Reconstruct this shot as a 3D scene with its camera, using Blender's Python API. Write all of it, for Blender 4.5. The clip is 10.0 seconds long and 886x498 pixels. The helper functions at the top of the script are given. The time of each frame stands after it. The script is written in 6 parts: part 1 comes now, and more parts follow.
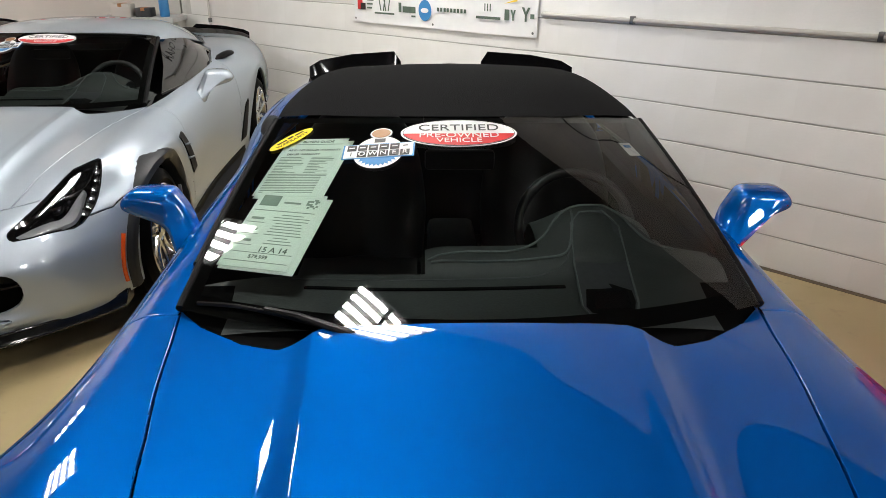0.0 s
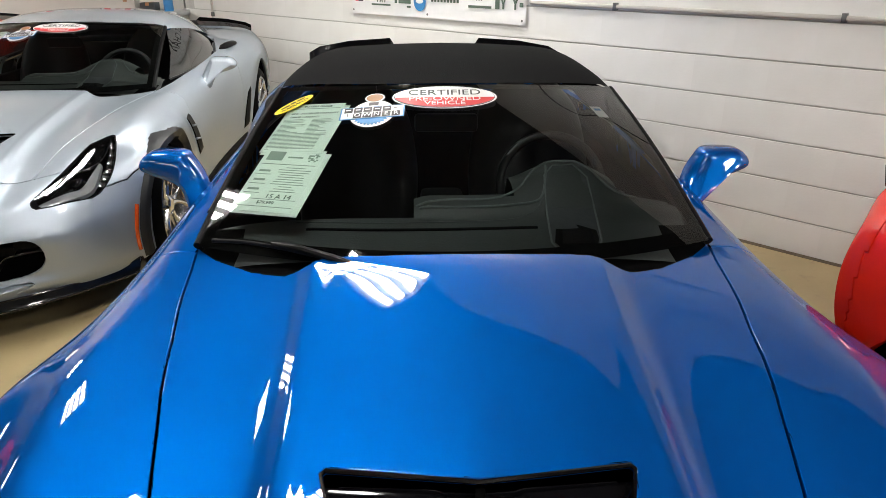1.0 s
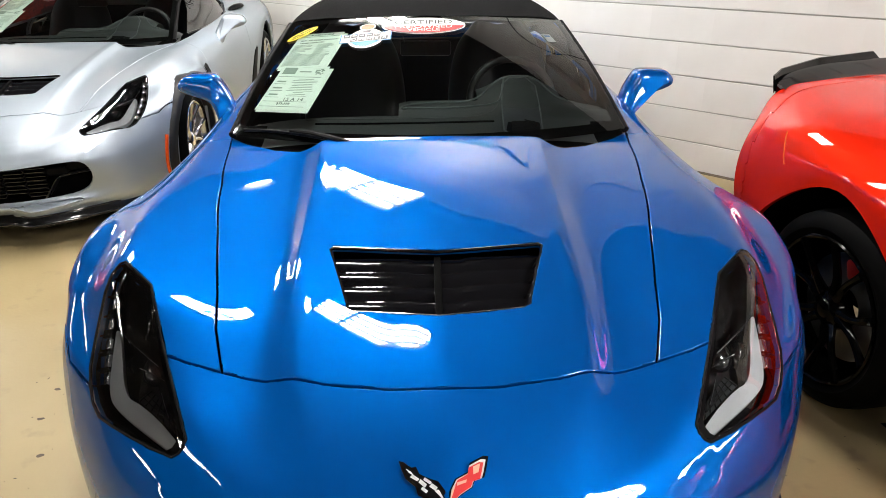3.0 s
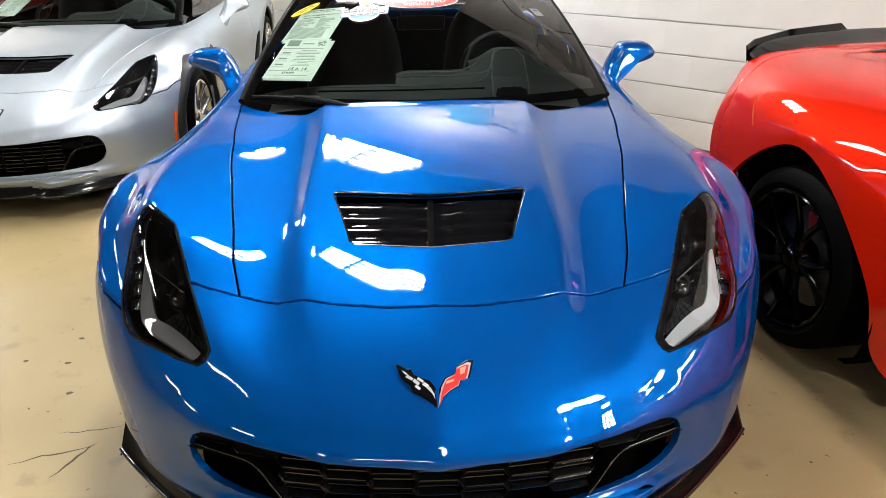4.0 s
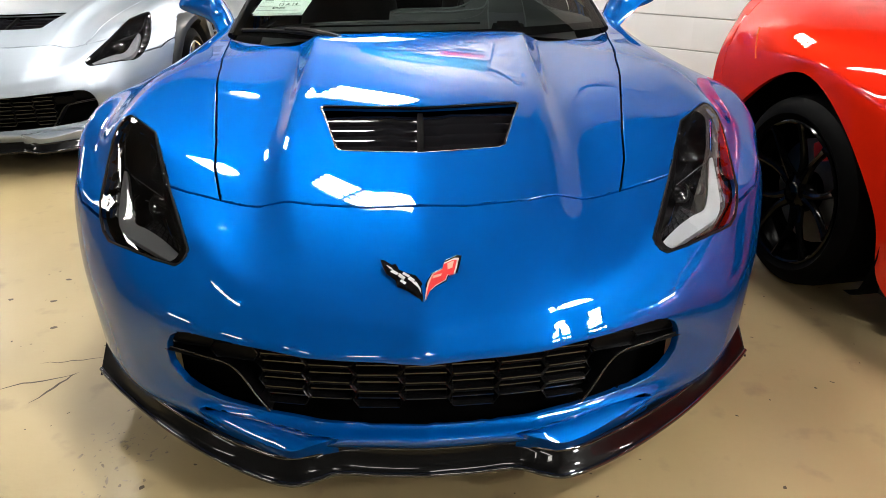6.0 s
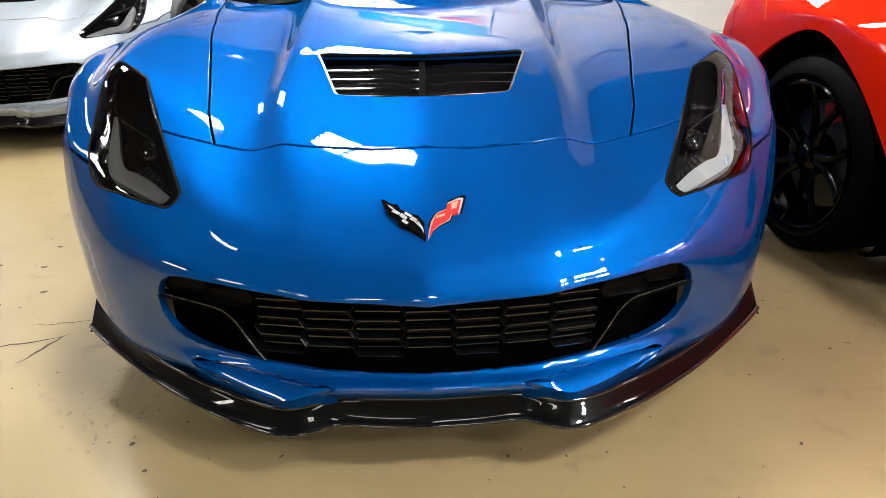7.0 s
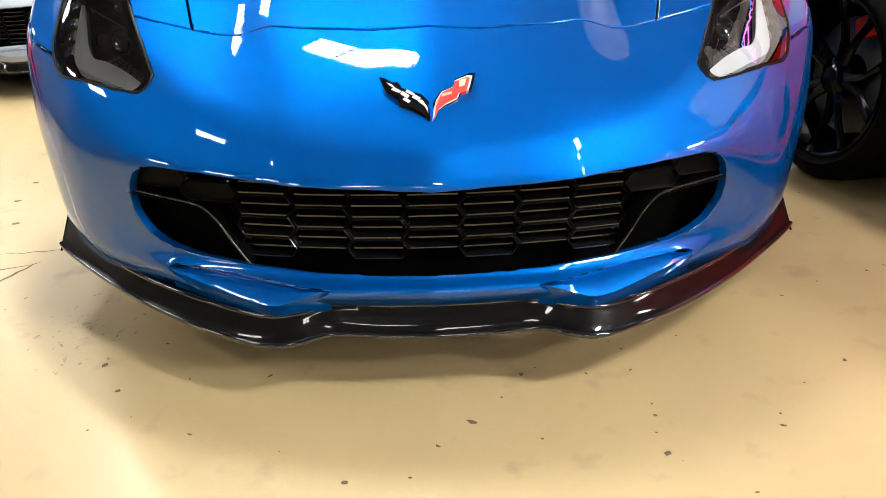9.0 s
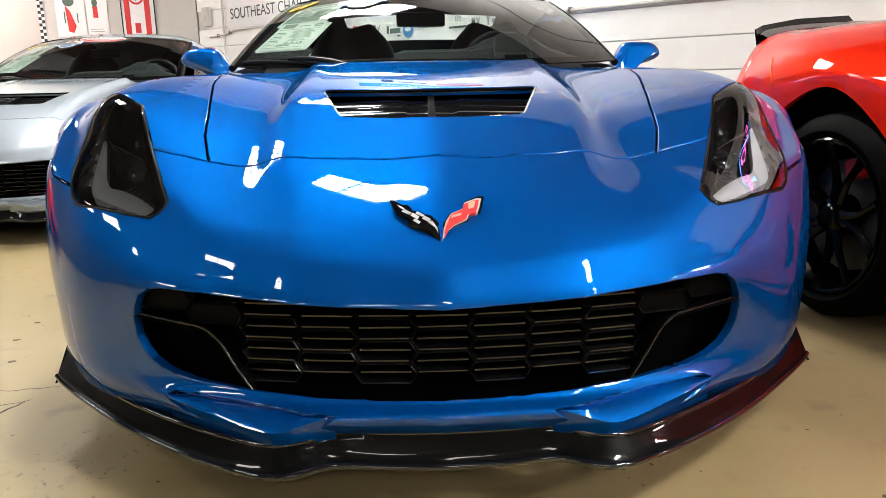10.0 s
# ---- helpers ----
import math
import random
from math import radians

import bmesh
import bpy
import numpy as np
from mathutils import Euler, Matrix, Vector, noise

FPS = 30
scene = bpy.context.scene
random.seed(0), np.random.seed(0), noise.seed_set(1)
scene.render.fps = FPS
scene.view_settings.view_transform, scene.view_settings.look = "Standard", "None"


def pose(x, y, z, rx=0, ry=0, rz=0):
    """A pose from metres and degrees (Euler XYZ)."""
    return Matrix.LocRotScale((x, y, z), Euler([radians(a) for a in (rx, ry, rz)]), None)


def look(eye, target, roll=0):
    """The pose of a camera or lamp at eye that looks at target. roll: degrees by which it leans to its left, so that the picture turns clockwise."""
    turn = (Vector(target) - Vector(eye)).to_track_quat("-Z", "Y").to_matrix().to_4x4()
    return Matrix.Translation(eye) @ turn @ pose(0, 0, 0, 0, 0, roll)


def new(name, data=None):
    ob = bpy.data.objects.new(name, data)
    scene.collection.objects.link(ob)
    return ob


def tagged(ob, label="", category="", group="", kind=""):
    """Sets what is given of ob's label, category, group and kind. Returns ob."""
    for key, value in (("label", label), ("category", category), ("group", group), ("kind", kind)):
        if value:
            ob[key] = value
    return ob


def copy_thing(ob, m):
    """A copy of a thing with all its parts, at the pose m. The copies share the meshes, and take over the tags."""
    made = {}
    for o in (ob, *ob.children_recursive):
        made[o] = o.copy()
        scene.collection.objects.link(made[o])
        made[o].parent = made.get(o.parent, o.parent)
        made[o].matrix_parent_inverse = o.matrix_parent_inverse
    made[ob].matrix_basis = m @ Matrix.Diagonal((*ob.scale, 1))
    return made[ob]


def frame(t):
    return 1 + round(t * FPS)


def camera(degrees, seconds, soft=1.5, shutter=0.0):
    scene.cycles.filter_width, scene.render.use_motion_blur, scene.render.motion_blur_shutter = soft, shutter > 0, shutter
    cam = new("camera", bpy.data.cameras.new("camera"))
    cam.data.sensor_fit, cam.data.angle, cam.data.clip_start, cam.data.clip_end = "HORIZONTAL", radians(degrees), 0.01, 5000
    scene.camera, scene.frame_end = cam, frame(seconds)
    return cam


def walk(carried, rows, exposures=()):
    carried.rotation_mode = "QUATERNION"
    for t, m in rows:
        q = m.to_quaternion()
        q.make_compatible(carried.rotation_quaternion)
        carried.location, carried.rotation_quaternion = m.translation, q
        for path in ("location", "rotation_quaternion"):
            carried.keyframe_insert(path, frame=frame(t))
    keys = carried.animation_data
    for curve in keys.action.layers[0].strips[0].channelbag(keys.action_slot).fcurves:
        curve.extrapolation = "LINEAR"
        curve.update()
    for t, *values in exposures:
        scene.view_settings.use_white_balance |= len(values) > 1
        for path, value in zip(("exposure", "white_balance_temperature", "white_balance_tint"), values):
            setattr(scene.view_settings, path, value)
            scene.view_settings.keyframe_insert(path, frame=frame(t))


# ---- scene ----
cam = camera(64.4, 10.0, 0.65)
PATH = [
    (0, (-0.125, -0.038, 1.634), (-0.065, 1.81, 0.871), 0.4),
    (0.5, (-0.129, -0.149, 1.604), (-0.068, 1.698, 0.84), 0.2),
    (1, (-0.093, -0.311, 1.577), (-0.034, 1.538, 0.815), 0.1),
    (1.5, (-0.092, -0.467, 1.554), (-0.032, 1.378, 0.786), 0.1),
    (2, (-0.088, -0.672, 1.546), (-0.028, 1.16, 0.746), -0.1),
    (2.5, (-0.036, -0.833, 1.529), (0.022, 0.994, 0.717), -0.3),
    (3.8, (-0.034, -1.198, 1.457), (0.022, 0.623, 0.631), -0.6),
    (4, (-0.021, -1.23, 1.455), (0.034, 0.587, 0.621), -0.7),
    (4.5, (0.017, -1.284, 1.408), (0.069, 0.532, 0.574), -0.8),
    (5, (0.032, -1.287, 1.359), (0.081, 0.527, 0.519), -0.8),
    (5.5, (0.017, -1.282, 1.29), (0.064, 0.532, 0.45), -0.7),
    (5.7, (0.015, -1.274, 1.26), (0.057, 0.542, 0.422), -0.9),
    (7, (0.0, -1.256, 1.084), (0.047, 0.558, 0.242), -0.8),
    (7.5, (0.004, -1.235, 0.996), (0.052, 0.578, 0.153), -0.8),
    (8, (-0.01, -1.227, 0.931), (0.039, 0.584, 0.085), -0.9),
    (8.5, (-0.006, -1.209, 0.862), (0.045, 0.574, -0.042), -1.0),
    (9, (-0.019, -1.189, 0.852), (0.036, 0.608, -0.024), -0.9),
    (9.5, (-0.035, -1.182, 0.827), (0.03, 0.7, 0.154), -0.9),
    (10, (-0.037, -1.19, 0.783), (0.029, 0.756, 0.327), -1.0),
]
STOPS = [(0, 0.01), (0.5, 0.06), (1, 0.14), (1.5, 0.23), (2.5, 0.61), (4, 0.66), (5, 0.66), (5.5, 0.69), (7, 0.79), (7.5, 0.32), (8, 0.17), (8.5, 0.69), (9, 1.39), (9.5, 1.25), (10, 0.76)]
walk(cam, [(t, look(eye, target, roll)) for t, eye, target, roll in PATH], STOPS)

# ---- world, lights ----
world = bpy.data.worlds.new("world")
scene.world = world
world.use_nodes = True
world.node_tree.nodes["Background"].inputs[0].default_value = (0.55, 0.6, 0.7, 1)
world.node_tree.nodes["Background"].inputs[1].default_value = 0.03


# ---- materials ----
def nodes_of(name):
    m = bpy.data.materials.new(name)
    m.use_nodes = True
    nt = m.node_tree
    return m, nt, nt.nodes["Principled BSDF"]


def noise_mix(nt, scale, lo, hi, a, b, detail=4.0, coords="Object"):
    """A colour that runs from a to b with a noise of that scale."""
    tc = nt.nodes.new("ShaderNodeTexCoord")
    tex = nt.nodes.new("ShaderNodeTexNoise")
    tex.inputs["Scale"].default_value = scale
    tex.inputs["Detail"].default_value = detail
    nt.links.new(tc.outputs[coords], tex.inputs["Vector"])
    ramp = nt.nodes.new("ShaderNodeValToRGB")
    ramp.color_ramp.elements[0].position, ramp.color_ramp.elements[1].position = lo, hi
    ramp.color_ramp.elements[0].color = (*a, 1)
    ramp.color_ramp.elements[1].color = (*b, 1)
    nt.links.new(tex.outputs["Fac"], ramp.inputs["Fac"])
    return tex, ramp


def bump(nt, bs, height, strength, distance):
    b = nt.nodes.new("ShaderNodeBump")
    b.inputs["Strength"].default_value = strength
    b.inputs["Distance"].default_value = distance
    nt.links.new(height, b.inputs["Height"])
    nt.links.new(b.outputs["Normal"], bs.inputs["Normal"])


def plain(name, color, rough=0.5, metal=0.0, vary=0.12, scale=18.0, relief=0.0, coat=0.0, spec=0.5):
    m, nt, bs = nodes_of(name)
    a = tuple(max(0, c * (1 - vary)) for c in color)
    b = tuple(min(1, c * (1 + vary)) for c in color)
    tex, ramp = noise_mix(nt, scale, 0.3, 0.7, a, b)
    nt.links.new(ramp.outputs["Color"], bs.inputs["Base Color"])
    bs.inputs["Roughness"].default_value = rough
    bs.inputs["Metallic"].default_value = metal
    bs.inputs["Coat Weight"].default_value = coat
    bs.inputs["Coat Roughness"].default_value = 0.03
    bs.inputs["Specular IOR Level"].default_value = spec
    if relief:
        bump(nt, bs, tex.outputs["Fac"], relief, 0.002)
    return m


def paint(name, color, dark, flake, rough, ior=1.6):
    """Car paint: pigment and bright flakes of one hue under clear lacquer."""
    m, nt, bs = nodes_of(name)
    nt.nodes.remove(bs)
    out = nt.nodes["Material Output"]
    tex, ramp = noise_mix(nt, 900.0, 0.35, 0.65, tuple(c * .82 for c in color), tuple(min(1, c * 1.08) for c in color), 2.0)
    df = nt.nodes.new("ShaderNodeBsdfDiffuse")
    df.inputs["Color"].default_value = (*dark, 1)
    fl = nt.nodes.new("ShaderNodeBsdfGlossy")
    fl.inputs["Roughness"].default_value = rough
    nt.links.new(ramp.outputs["Color"], fl.inputs["Color"])
    base = nt.nodes.new("ShaderNodeMixShader")
    base.inputs[0].default_value = flake
    nt.links.new(df.outputs[0], base.inputs[1])
    nt.links.new(fl.outputs[0], base.inputs[2])
    lac = nt.nodes.new("ShaderNodeBsdfGlossy")
    lac.inputs["Roughness"].default_value = 0.006
    fr = nt.nodes.new("ShaderNodeFresnel")
    fr.inputs["IOR"].default_value = ior
    mix = nt.nodes.new("ShaderNodeMixShader")
    nt.links.new(fr.outputs[0], mix.inputs[0])
    nt.links.new(base.outputs[0], mix.inputs[1])
    nt.links.new(lac.outputs[0], mix.inputs[2])
    nt.links.new(mix.outputs[0], out.inputs["Surface"])
    return m


def glassy(name, tint, gloss=1.0, ior=1.5):
    """A thin clear pane: tinted light goes through, its face mirrors by the angle."""
    m, nt, bs = nodes_of(name)
    nt.nodes.remove(bs)
    out = nt.nodes["Material Output"]
    tr = nt.nodes.new("ShaderNodeBsdfTransparent")
    tr.inputs[0].default_value = (*tint, 1)
    gl = nt.nodes.new("ShaderNodeBsdfGlossy")
    gl.inputs["Roughness"].default_value = 0.01
    gl.inputs["Color"].default_value = (gloss, gloss, gloss, 1)
    fr = nt.nodes.new("ShaderNodeFresnel")
    fr.inputs["IOR"].default_value = ior
    mix = nt.nodes.new("ShaderNodeMixShader")
    nt.links.new(fr.outputs[0], mix.inputs[0])
    nt.links.new(tr.outputs[0], mix.inputs[1])
    nt.links.new(gl.outputs[0], mix.inputs[2])
    nt.links.new(mix.outputs[0], out.inputs["Surface"])
    return m


def glow(name, color, strength):
    m, nt, bs = nodes_of(name)
    bs.inputs["Base Color"].default_value = (*color, 1)
    bs.inputs["Emission Color"].default_value = (*color, 1)
    bs.inputs["Emission Strength"].default_value = strength
    return m


def floor_material():
    m, nt, bs = nodes_of("floor_paint")
    tex, ramp = noise_mix(nt, 0.9, 0.3, 0.75, (0.355, 0.272, 0.131), (0.475, 0.372, 0.197), 6.0)
    tc = nt.nodes.new("ShaderNodeTexCoord")
    spots = nt.nodes.new("ShaderNodeTexNoise")
    spots.inputs["Scale"].default_value, spots.inputs["Detail"].default_value = 9.0, 8.0
    nt.links.new(tc.outputs["Object"], spots.inputs["Vector"])
    r2 = nt.nodes.new("ShaderNodeValToRGB")
    r2.color_ramp.elements[0].position, r2.color_ramp.elements[1].position = 0.60, 0.74
    r2.color_ramp.elements[0].color, r2.color_ramp.elements[1].color = (0, 0, 0, 1), (0.4, 0.4, 0.4, 1)
    nt.links.new(spots.outputs["Fac"], r2.inputs["Fac"])
    mix = nt.nodes.new("ShaderNodeMixRGB")
    mix.inputs[2].default_value = (0.2, 0.15, 0.1, 1)
    nt.links.new(r2.outputs["Color"], mix.inputs[0])
    nt.links.new(ramp.outputs["Color"], mix.inputs[1])
    nt.links.new(mix.outputs[0], bs.inputs["Base Color"])
    bs.inputs["Roughness"].default_value = 0.5
    bs.inputs["Coat Weight"].default_value = 0.12
    bs.inputs["Coat Roughness"].default_value = 0.2
    fine = nt.nodes.new("ShaderNodeTexNoise")
    fine.inputs["Scale"].default_value = 60.0
    nt.links.new(tc.outputs["Object"], fine.inputs["Vector"])
    bump(nt, bs, fine.outputs["Fac"], 0.12, 0.004)
    return m


def block_material():
    m, nt, bs = nodes_of("white_block_paint")
    tex, ramp = noise_mix(nt, 2.2, 0.3, 0.75, (0.74, 0.73, 0.70), (0.82, 0.81, 0.79), 7.0)
    info = nt.nodes.new("ShaderNodeObjectInfo")
    hs = nt.nodes.new("ShaderNodeHueSaturation")
    mr = nt.nodes.new("ShaderNodeMapRange")
    mr.inputs[3].default_value, mr.inputs[4].default_value = 0.985, 1.01
    nt.links.new(info.outputs["Random"], mr.inputs[0])
    nt.links.new(mr.outputs[0], hs.inputs["Value"])
    nt.links.new(ramp.outputs["Color"], hs.inputs["Color"])
    nt.links.new(hs.outputs[0], bs.inputs["Base Color"])
    bs.inputs["Roughness"].default_value = 0.55
    tc = nt.nodes.new("ShaderNodeTexCoord")
    fine = nt.nodes.new("ShaderNodeTexNoise")
    fine.inputs["Scale"].default_value, fine.inputs["Detail"].default_value = 70.0, 6.0
    nt.links.new(tc.outputs["Object"], fine.inputs["Vector"])
    bump(nt, bs, fine.outputs["Fac"], 0.35, 0.004)
    return m


def carbon_material():
    m, nt, bs = nodes_of("carbon_fibre")
    tc = nt.nodes.new("ShaderNodeTexCoord")
    mp = nt.nodes.new("ShaderNodeMapping")
    mp.inputs["Rotation"].default_value = (0.3, 0.5, 0.785)
    ck = nt.nodes.new("ShaderNodeTexChecker")
    ck.inputs["Scale"].default_value = 240.0
    ck.inputs["Color1"].default_value = (0.003, 0.003, 0.003, 1)
    ck.inputs["Color2"].default_value = (0.0036, 0.0036, 0.0038, 1)
    nt.links.new(tc.outputs["Object"], mp.inputs[0])
    nt.links.new(mp.outputs[0], ck.inputs["Vector"])
    nt.links.new(ck.outputs["Color"], bs.inputs["Base Color"])
    bs.inputs["Roughness"].default_value = 0.3
    bs.inputs["Specular IOR Level"].default_value = 0.05
    bs.inputs["Coat Weight"].default_value = 0.48
    bs.inputs["Coat Roughness"].default_value = 0.012
    return m


BLUE = paint("blue_metallic_paint", (0.0, 0.138, 0.545), (0.0, 0.041, 0.205), 0.5, 0.5, 1.72)
SILVER = paint("silver_metallic_paint", (0.50, 0.55, 0.61), (0.32, 0.37, 0.42), 0.52, 0.46, 1.5)
RED = paint("red_paint", (0.90, 0.026, 0.006), (0.84, 0.020, 0.005), 0.3, 0.4, 1.7)
BLACK_GLOSS = plain("gloss_black", (0.004, 0.004, 0.0045), 0.12, 0, 0.1, 30, 0, 0.6)
BLACK_SATIN = plain("satin_black_plastic", (0.004, 0.004, 0.0045), 0.3, 0, 0.2, 60, 0.1, 0, 0.3)
LOUVRE = plain("louvre_plastic", (0.004, 0.004, 0.005), 0.09, 0, 0.15, 60, 0.02, 0, 0.4)
BAR_BLACK = plain("dull_black_plastic", (0.004, 0.004, 0.0045), 0.55, 0, 0.2, 60, 0.1, 0, 0.08)
GRILLE_BLACK = plain("moulded_black_grille", (0.006, 0.006, 0.0065), 0.26, 0, 0.2, 60, 0.05, 0.3, 0.7)
CELL_SHUT = plain("shut_grille_cell", (0.003, 0.003, 0.0035), 0.35, 0, 0.2, 60, 0.05, 0, 0.06)
BLACK_MATT = plain("dark_cavity", (0.002, 0.002, 0.002), 0.8, spec=0.04)
RUBBER = plain("tyre_rubber", (0.0025, 0.0025, 0.0025), 0.5, 0, 0.2, 40, 0.2, 0, 0.03)
FABRIC = plain("black_canvas", (0.0045, 0.0045, 0.005), 0.95, 0, 0.35, 300, 0.9, 0, 0.06)
DASH = plain("dark_dash_vinyl", (0.024, 0.029, 0.028), 0.55, 0, 0.15, 160, 0.4)
LEATHER = plain("black_leather", (0.005, 0.005, 0.006), 0.5, 0, 0.2, 120, 0.3)
CHROME = plain("bright_chrome", (0.8, 0.8, 0.8), 0.08, 1.0, 0.02)
RIM_SILVER = plain("machined_silver_rim", (0.62, 0.62, 0.63), 0.22, 0.95, 0.06)
RIM_BLACK = plain("gloss_black_rim", (0.0015, 0.0015, 0.0015), 0.1, 0, 0.1, 30, 0, 0.0, 0.25)
BRIGHT = plain("bright_silver_enamel", (0.55, 0.56, 0.58), 0.25, 0, 0.03, 30, 0, 0.4)
TAN_PALE = plain("pale_copper_enamel", (0.75, 0.42, 0.3), 0.3, 0, 0.05)
EDGE_GLOSS = plain("lacquered_edge", (0.006, 0.006, 0.007), 0.06, 0, 0.1, 40, 0, 1.0)
STEEL = plain("brake_steel", (0.16, 0.16, 0.16), 0.35, 0.9, 0.1)
CALIPER = plain("red_caliper_paint", (0.5, 0.02, 0.015), 0.3, 0, 0.08, 20, 0, 0.5)
STITCH = plain("grey_stitching", (0.10, 0.115, 0.112), 0.6, 0, 0.15, 200, 0.3)
ARCH_TRIM = plain("arch_plastic", (0.016, 0.017, 0.019), 0.45, 0, 0.15, 60, 0.2, 0, 0.3)
GREY_TRIM = plain("dark_grey_trim", (0.035, 0.038, 0.042), 0.5, 0, 0.15, 60, 0.2)
LIGHT_GUIDE = plain("frosted_light_guide", (0.5, 0.51, 0.53), 0.3, 0, 0.04, 20, 0, 0.5)
AMBER = plain("amber_reflector", (0.75, 0.10, 0.01), 0.2, 0, 0.1, 60, 0, 0.6)
REFLECTOR = plain("lamp_reflector", (0.42, 0.42, 0.43), 0.18, 1.0, 0.15, 30)
SMOKE = plain("lamp_bezel", (0.02, 0.02, 0.022), 0.15, 0.0, 0.1, 30, 0, 0.7)
SCREEN = glassy("windscreen_glass", (0.78, 0.83, 0.81), 1.0, 1.6)
TINTED = glassy("tinted_glass", (0.10, 0.11, 0.12))
LENS = glassy("lamp_lens", (0.97, 0.98, 0.98), 1.0, 1.75)
CARBON = carbon_material()
WING_BLACK = plain("lacquered_black_wing", (0.003, 0.003, 0.0035), 0.06, 0, 0.1, 30, 0, 0, 0.35)
PAPER = plain("pale_green_paper", (0.84, 0.93, 0.85), 0.7, 0, 0.03, 6)
INK = plain("grey_ink", (0.09, 0.13, 0.1), 0.8)
PRINT = plain("pale_print", (0.30, 0.38, 0.32), 0.8)
WHITE_FILM = plain("white_vinyl", (0.78, 0.78, 0.78), 0.4, 0, 0.02)
RED_FILM = plain("red_vinyl", (0.62, 0.03, 0.03), 0.4, 0, 0.03)
BLACK_FILM = plain("black_vinyl", (0.012, 0.012, 0.012), 0.4)
BLUE_FILM = plain("blue_vinyl", (0.04, 0.22, 0.50), 0.4, 0, 0.03)
YELLOW_FILM = plain("yellow_vinyl", (0.85, 0.62, 0.02), 0.4, 0, 0.03)
TEAL_FILM = plain("teal_print", (0.03, 0.30, 0.36), 0.5, 0, 0.04)
TAN_FILM = plain("tan_vinyl", (0.35, 0.17, 0.07), 0.5)
FLOOR = floor_material()
BLOCK = block_material()
MORTAR = plain("painted_mortar", (0.5, 0.49, 0.46), 0.7, 0, 0.1, 12, 0.3)
CEILING = plain("dark_grey_ceiling", (0.03, 0.03, 0.032), 0.8, 0, 0.15, 1.5, 0.2)
WALL_PLAIN = plain("off_white_wall", (0.52, 0.50, 0.46), 0.6, 0, 0.05, 1.5, 0.2)
TUBE = glow("fluorescent_tube", (1.0, 0.975, 0.925), 66.0)
# dimmed and boosted copies of the tube, only to balance the room's light
TUBE_DIM = glow("dimmed_fluorescent_tube", (1.0, 0.96, 0.89), 19.0)
TUBE_BOOST = glow("boosted_fluorescent_tube", (1.0, 0.98, 0.94), 122.0)
TUBE_BOOST_MORE = glow("strongly_boosted_fluorescent_tube", (1.0, 0.98, 0.94), 222.0)
WALL_DARK = plain("grey_wall", (0.09, 0.09, 0.09), 0.7, 0, 0.1, 1.5, 0.2)
FIXTURE = plain("pale_enamel", (0.5, 0.5, 0.5), 0.35, 0, 0.03)
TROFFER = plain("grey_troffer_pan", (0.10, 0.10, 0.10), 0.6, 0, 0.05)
NEON_PINK = glow("pink_neon", (1.0, 0.12, 0.5), 9.0)
NEON_BLUE = glow("blue_neon", (0.1, 0.35, 1.0), 9.0)


# ---- mesh helpers ----
def link_mesh(name, me, material, parent=None, label="", matrix=None):
    ob = new(name, me)
    if material is not None:
        if not me.materials:
            me.materials.append(material)
        ob.material_slots[0].link = "OBJECT"
        ob.material_slots[0].material = material
    if parent is not None:
        ob.parent = parent
    if matrix is not None:
        ob.matrix_basis = matrix
    if label:
        ob["label"] = label
    return ob


def part(name, bm, material, parent, label="", smooth=True, matrix=None):
    me = bpy.data.meshes.new(name)
    bm.to_mesh(me)
    bm.free()
    if smooth:
        me.shade_smooth()
        me.set_sharp_from_angle(angle=radians(38))
    return link_mesh(name, me, material, parent, label, matrix)


def thing(name, label, category, group="", matrix=None, kind=""):
    ob = new(name)
    if matrix is not None:
        ob.matrix_basis = matrix
    return tagged(ob, label, category, group, kind)


def box(bm, lo, hi, m=None, bevel=0.0):
    c = [(a + b) / 2 for a, b in zip(lo, hi)]
    d = [abs(b - a) for a, b in zip(lo, hi)]
    mat = Matrix.Translation(c) @ Matrix.Diagonal((*d, 1))
    if m is not None:
        mat = m @ mat
    geo = bmesh.ops.create_cube(bm, size=1.0, matrix=mat)
    if bevel:
        es = {e for v in geo["verts"] for e in v.link_edges}
        bmesh.ops.bevel(bm, geom=list(es), offset=bevel, segments=2, affect="EDGES", profile=0.5)
    return bm


def prism(bm, outline, depth, m=None, bevel=0.0):
    """A flat shape (x, y) made depth thick along z, upwards from 0."""
    low = [bm.verts.new((x, y, 0)) for x, y in outline]
    high = [bm.verts.new((x, y, depth)) for x, y in outline]
    n = len(outline)
    fs = [bm.faces.new(high), bm.faces.new(low[::-1])]
    for i in range(n):
        fs.append(bm.faces.new((low[i], low[(i + 1) % n], high[(i + 1) % n], high[i])))
    if bevel:
        bmesh.ops.bevel(bm, geom=list(fs[0].edges), offset=bevel, segments=2, affect="EDGES", profile=0.5)
    if m is not None:
        bmesh.ops.transform(bm, matrix=m, verts=bm.verts[:] if n * 2 >= len(bm.verts) or bevel else low + high)
    bmesh.ops.recalc_face_normals(bm, faces=bm.faces[:])
    return bm


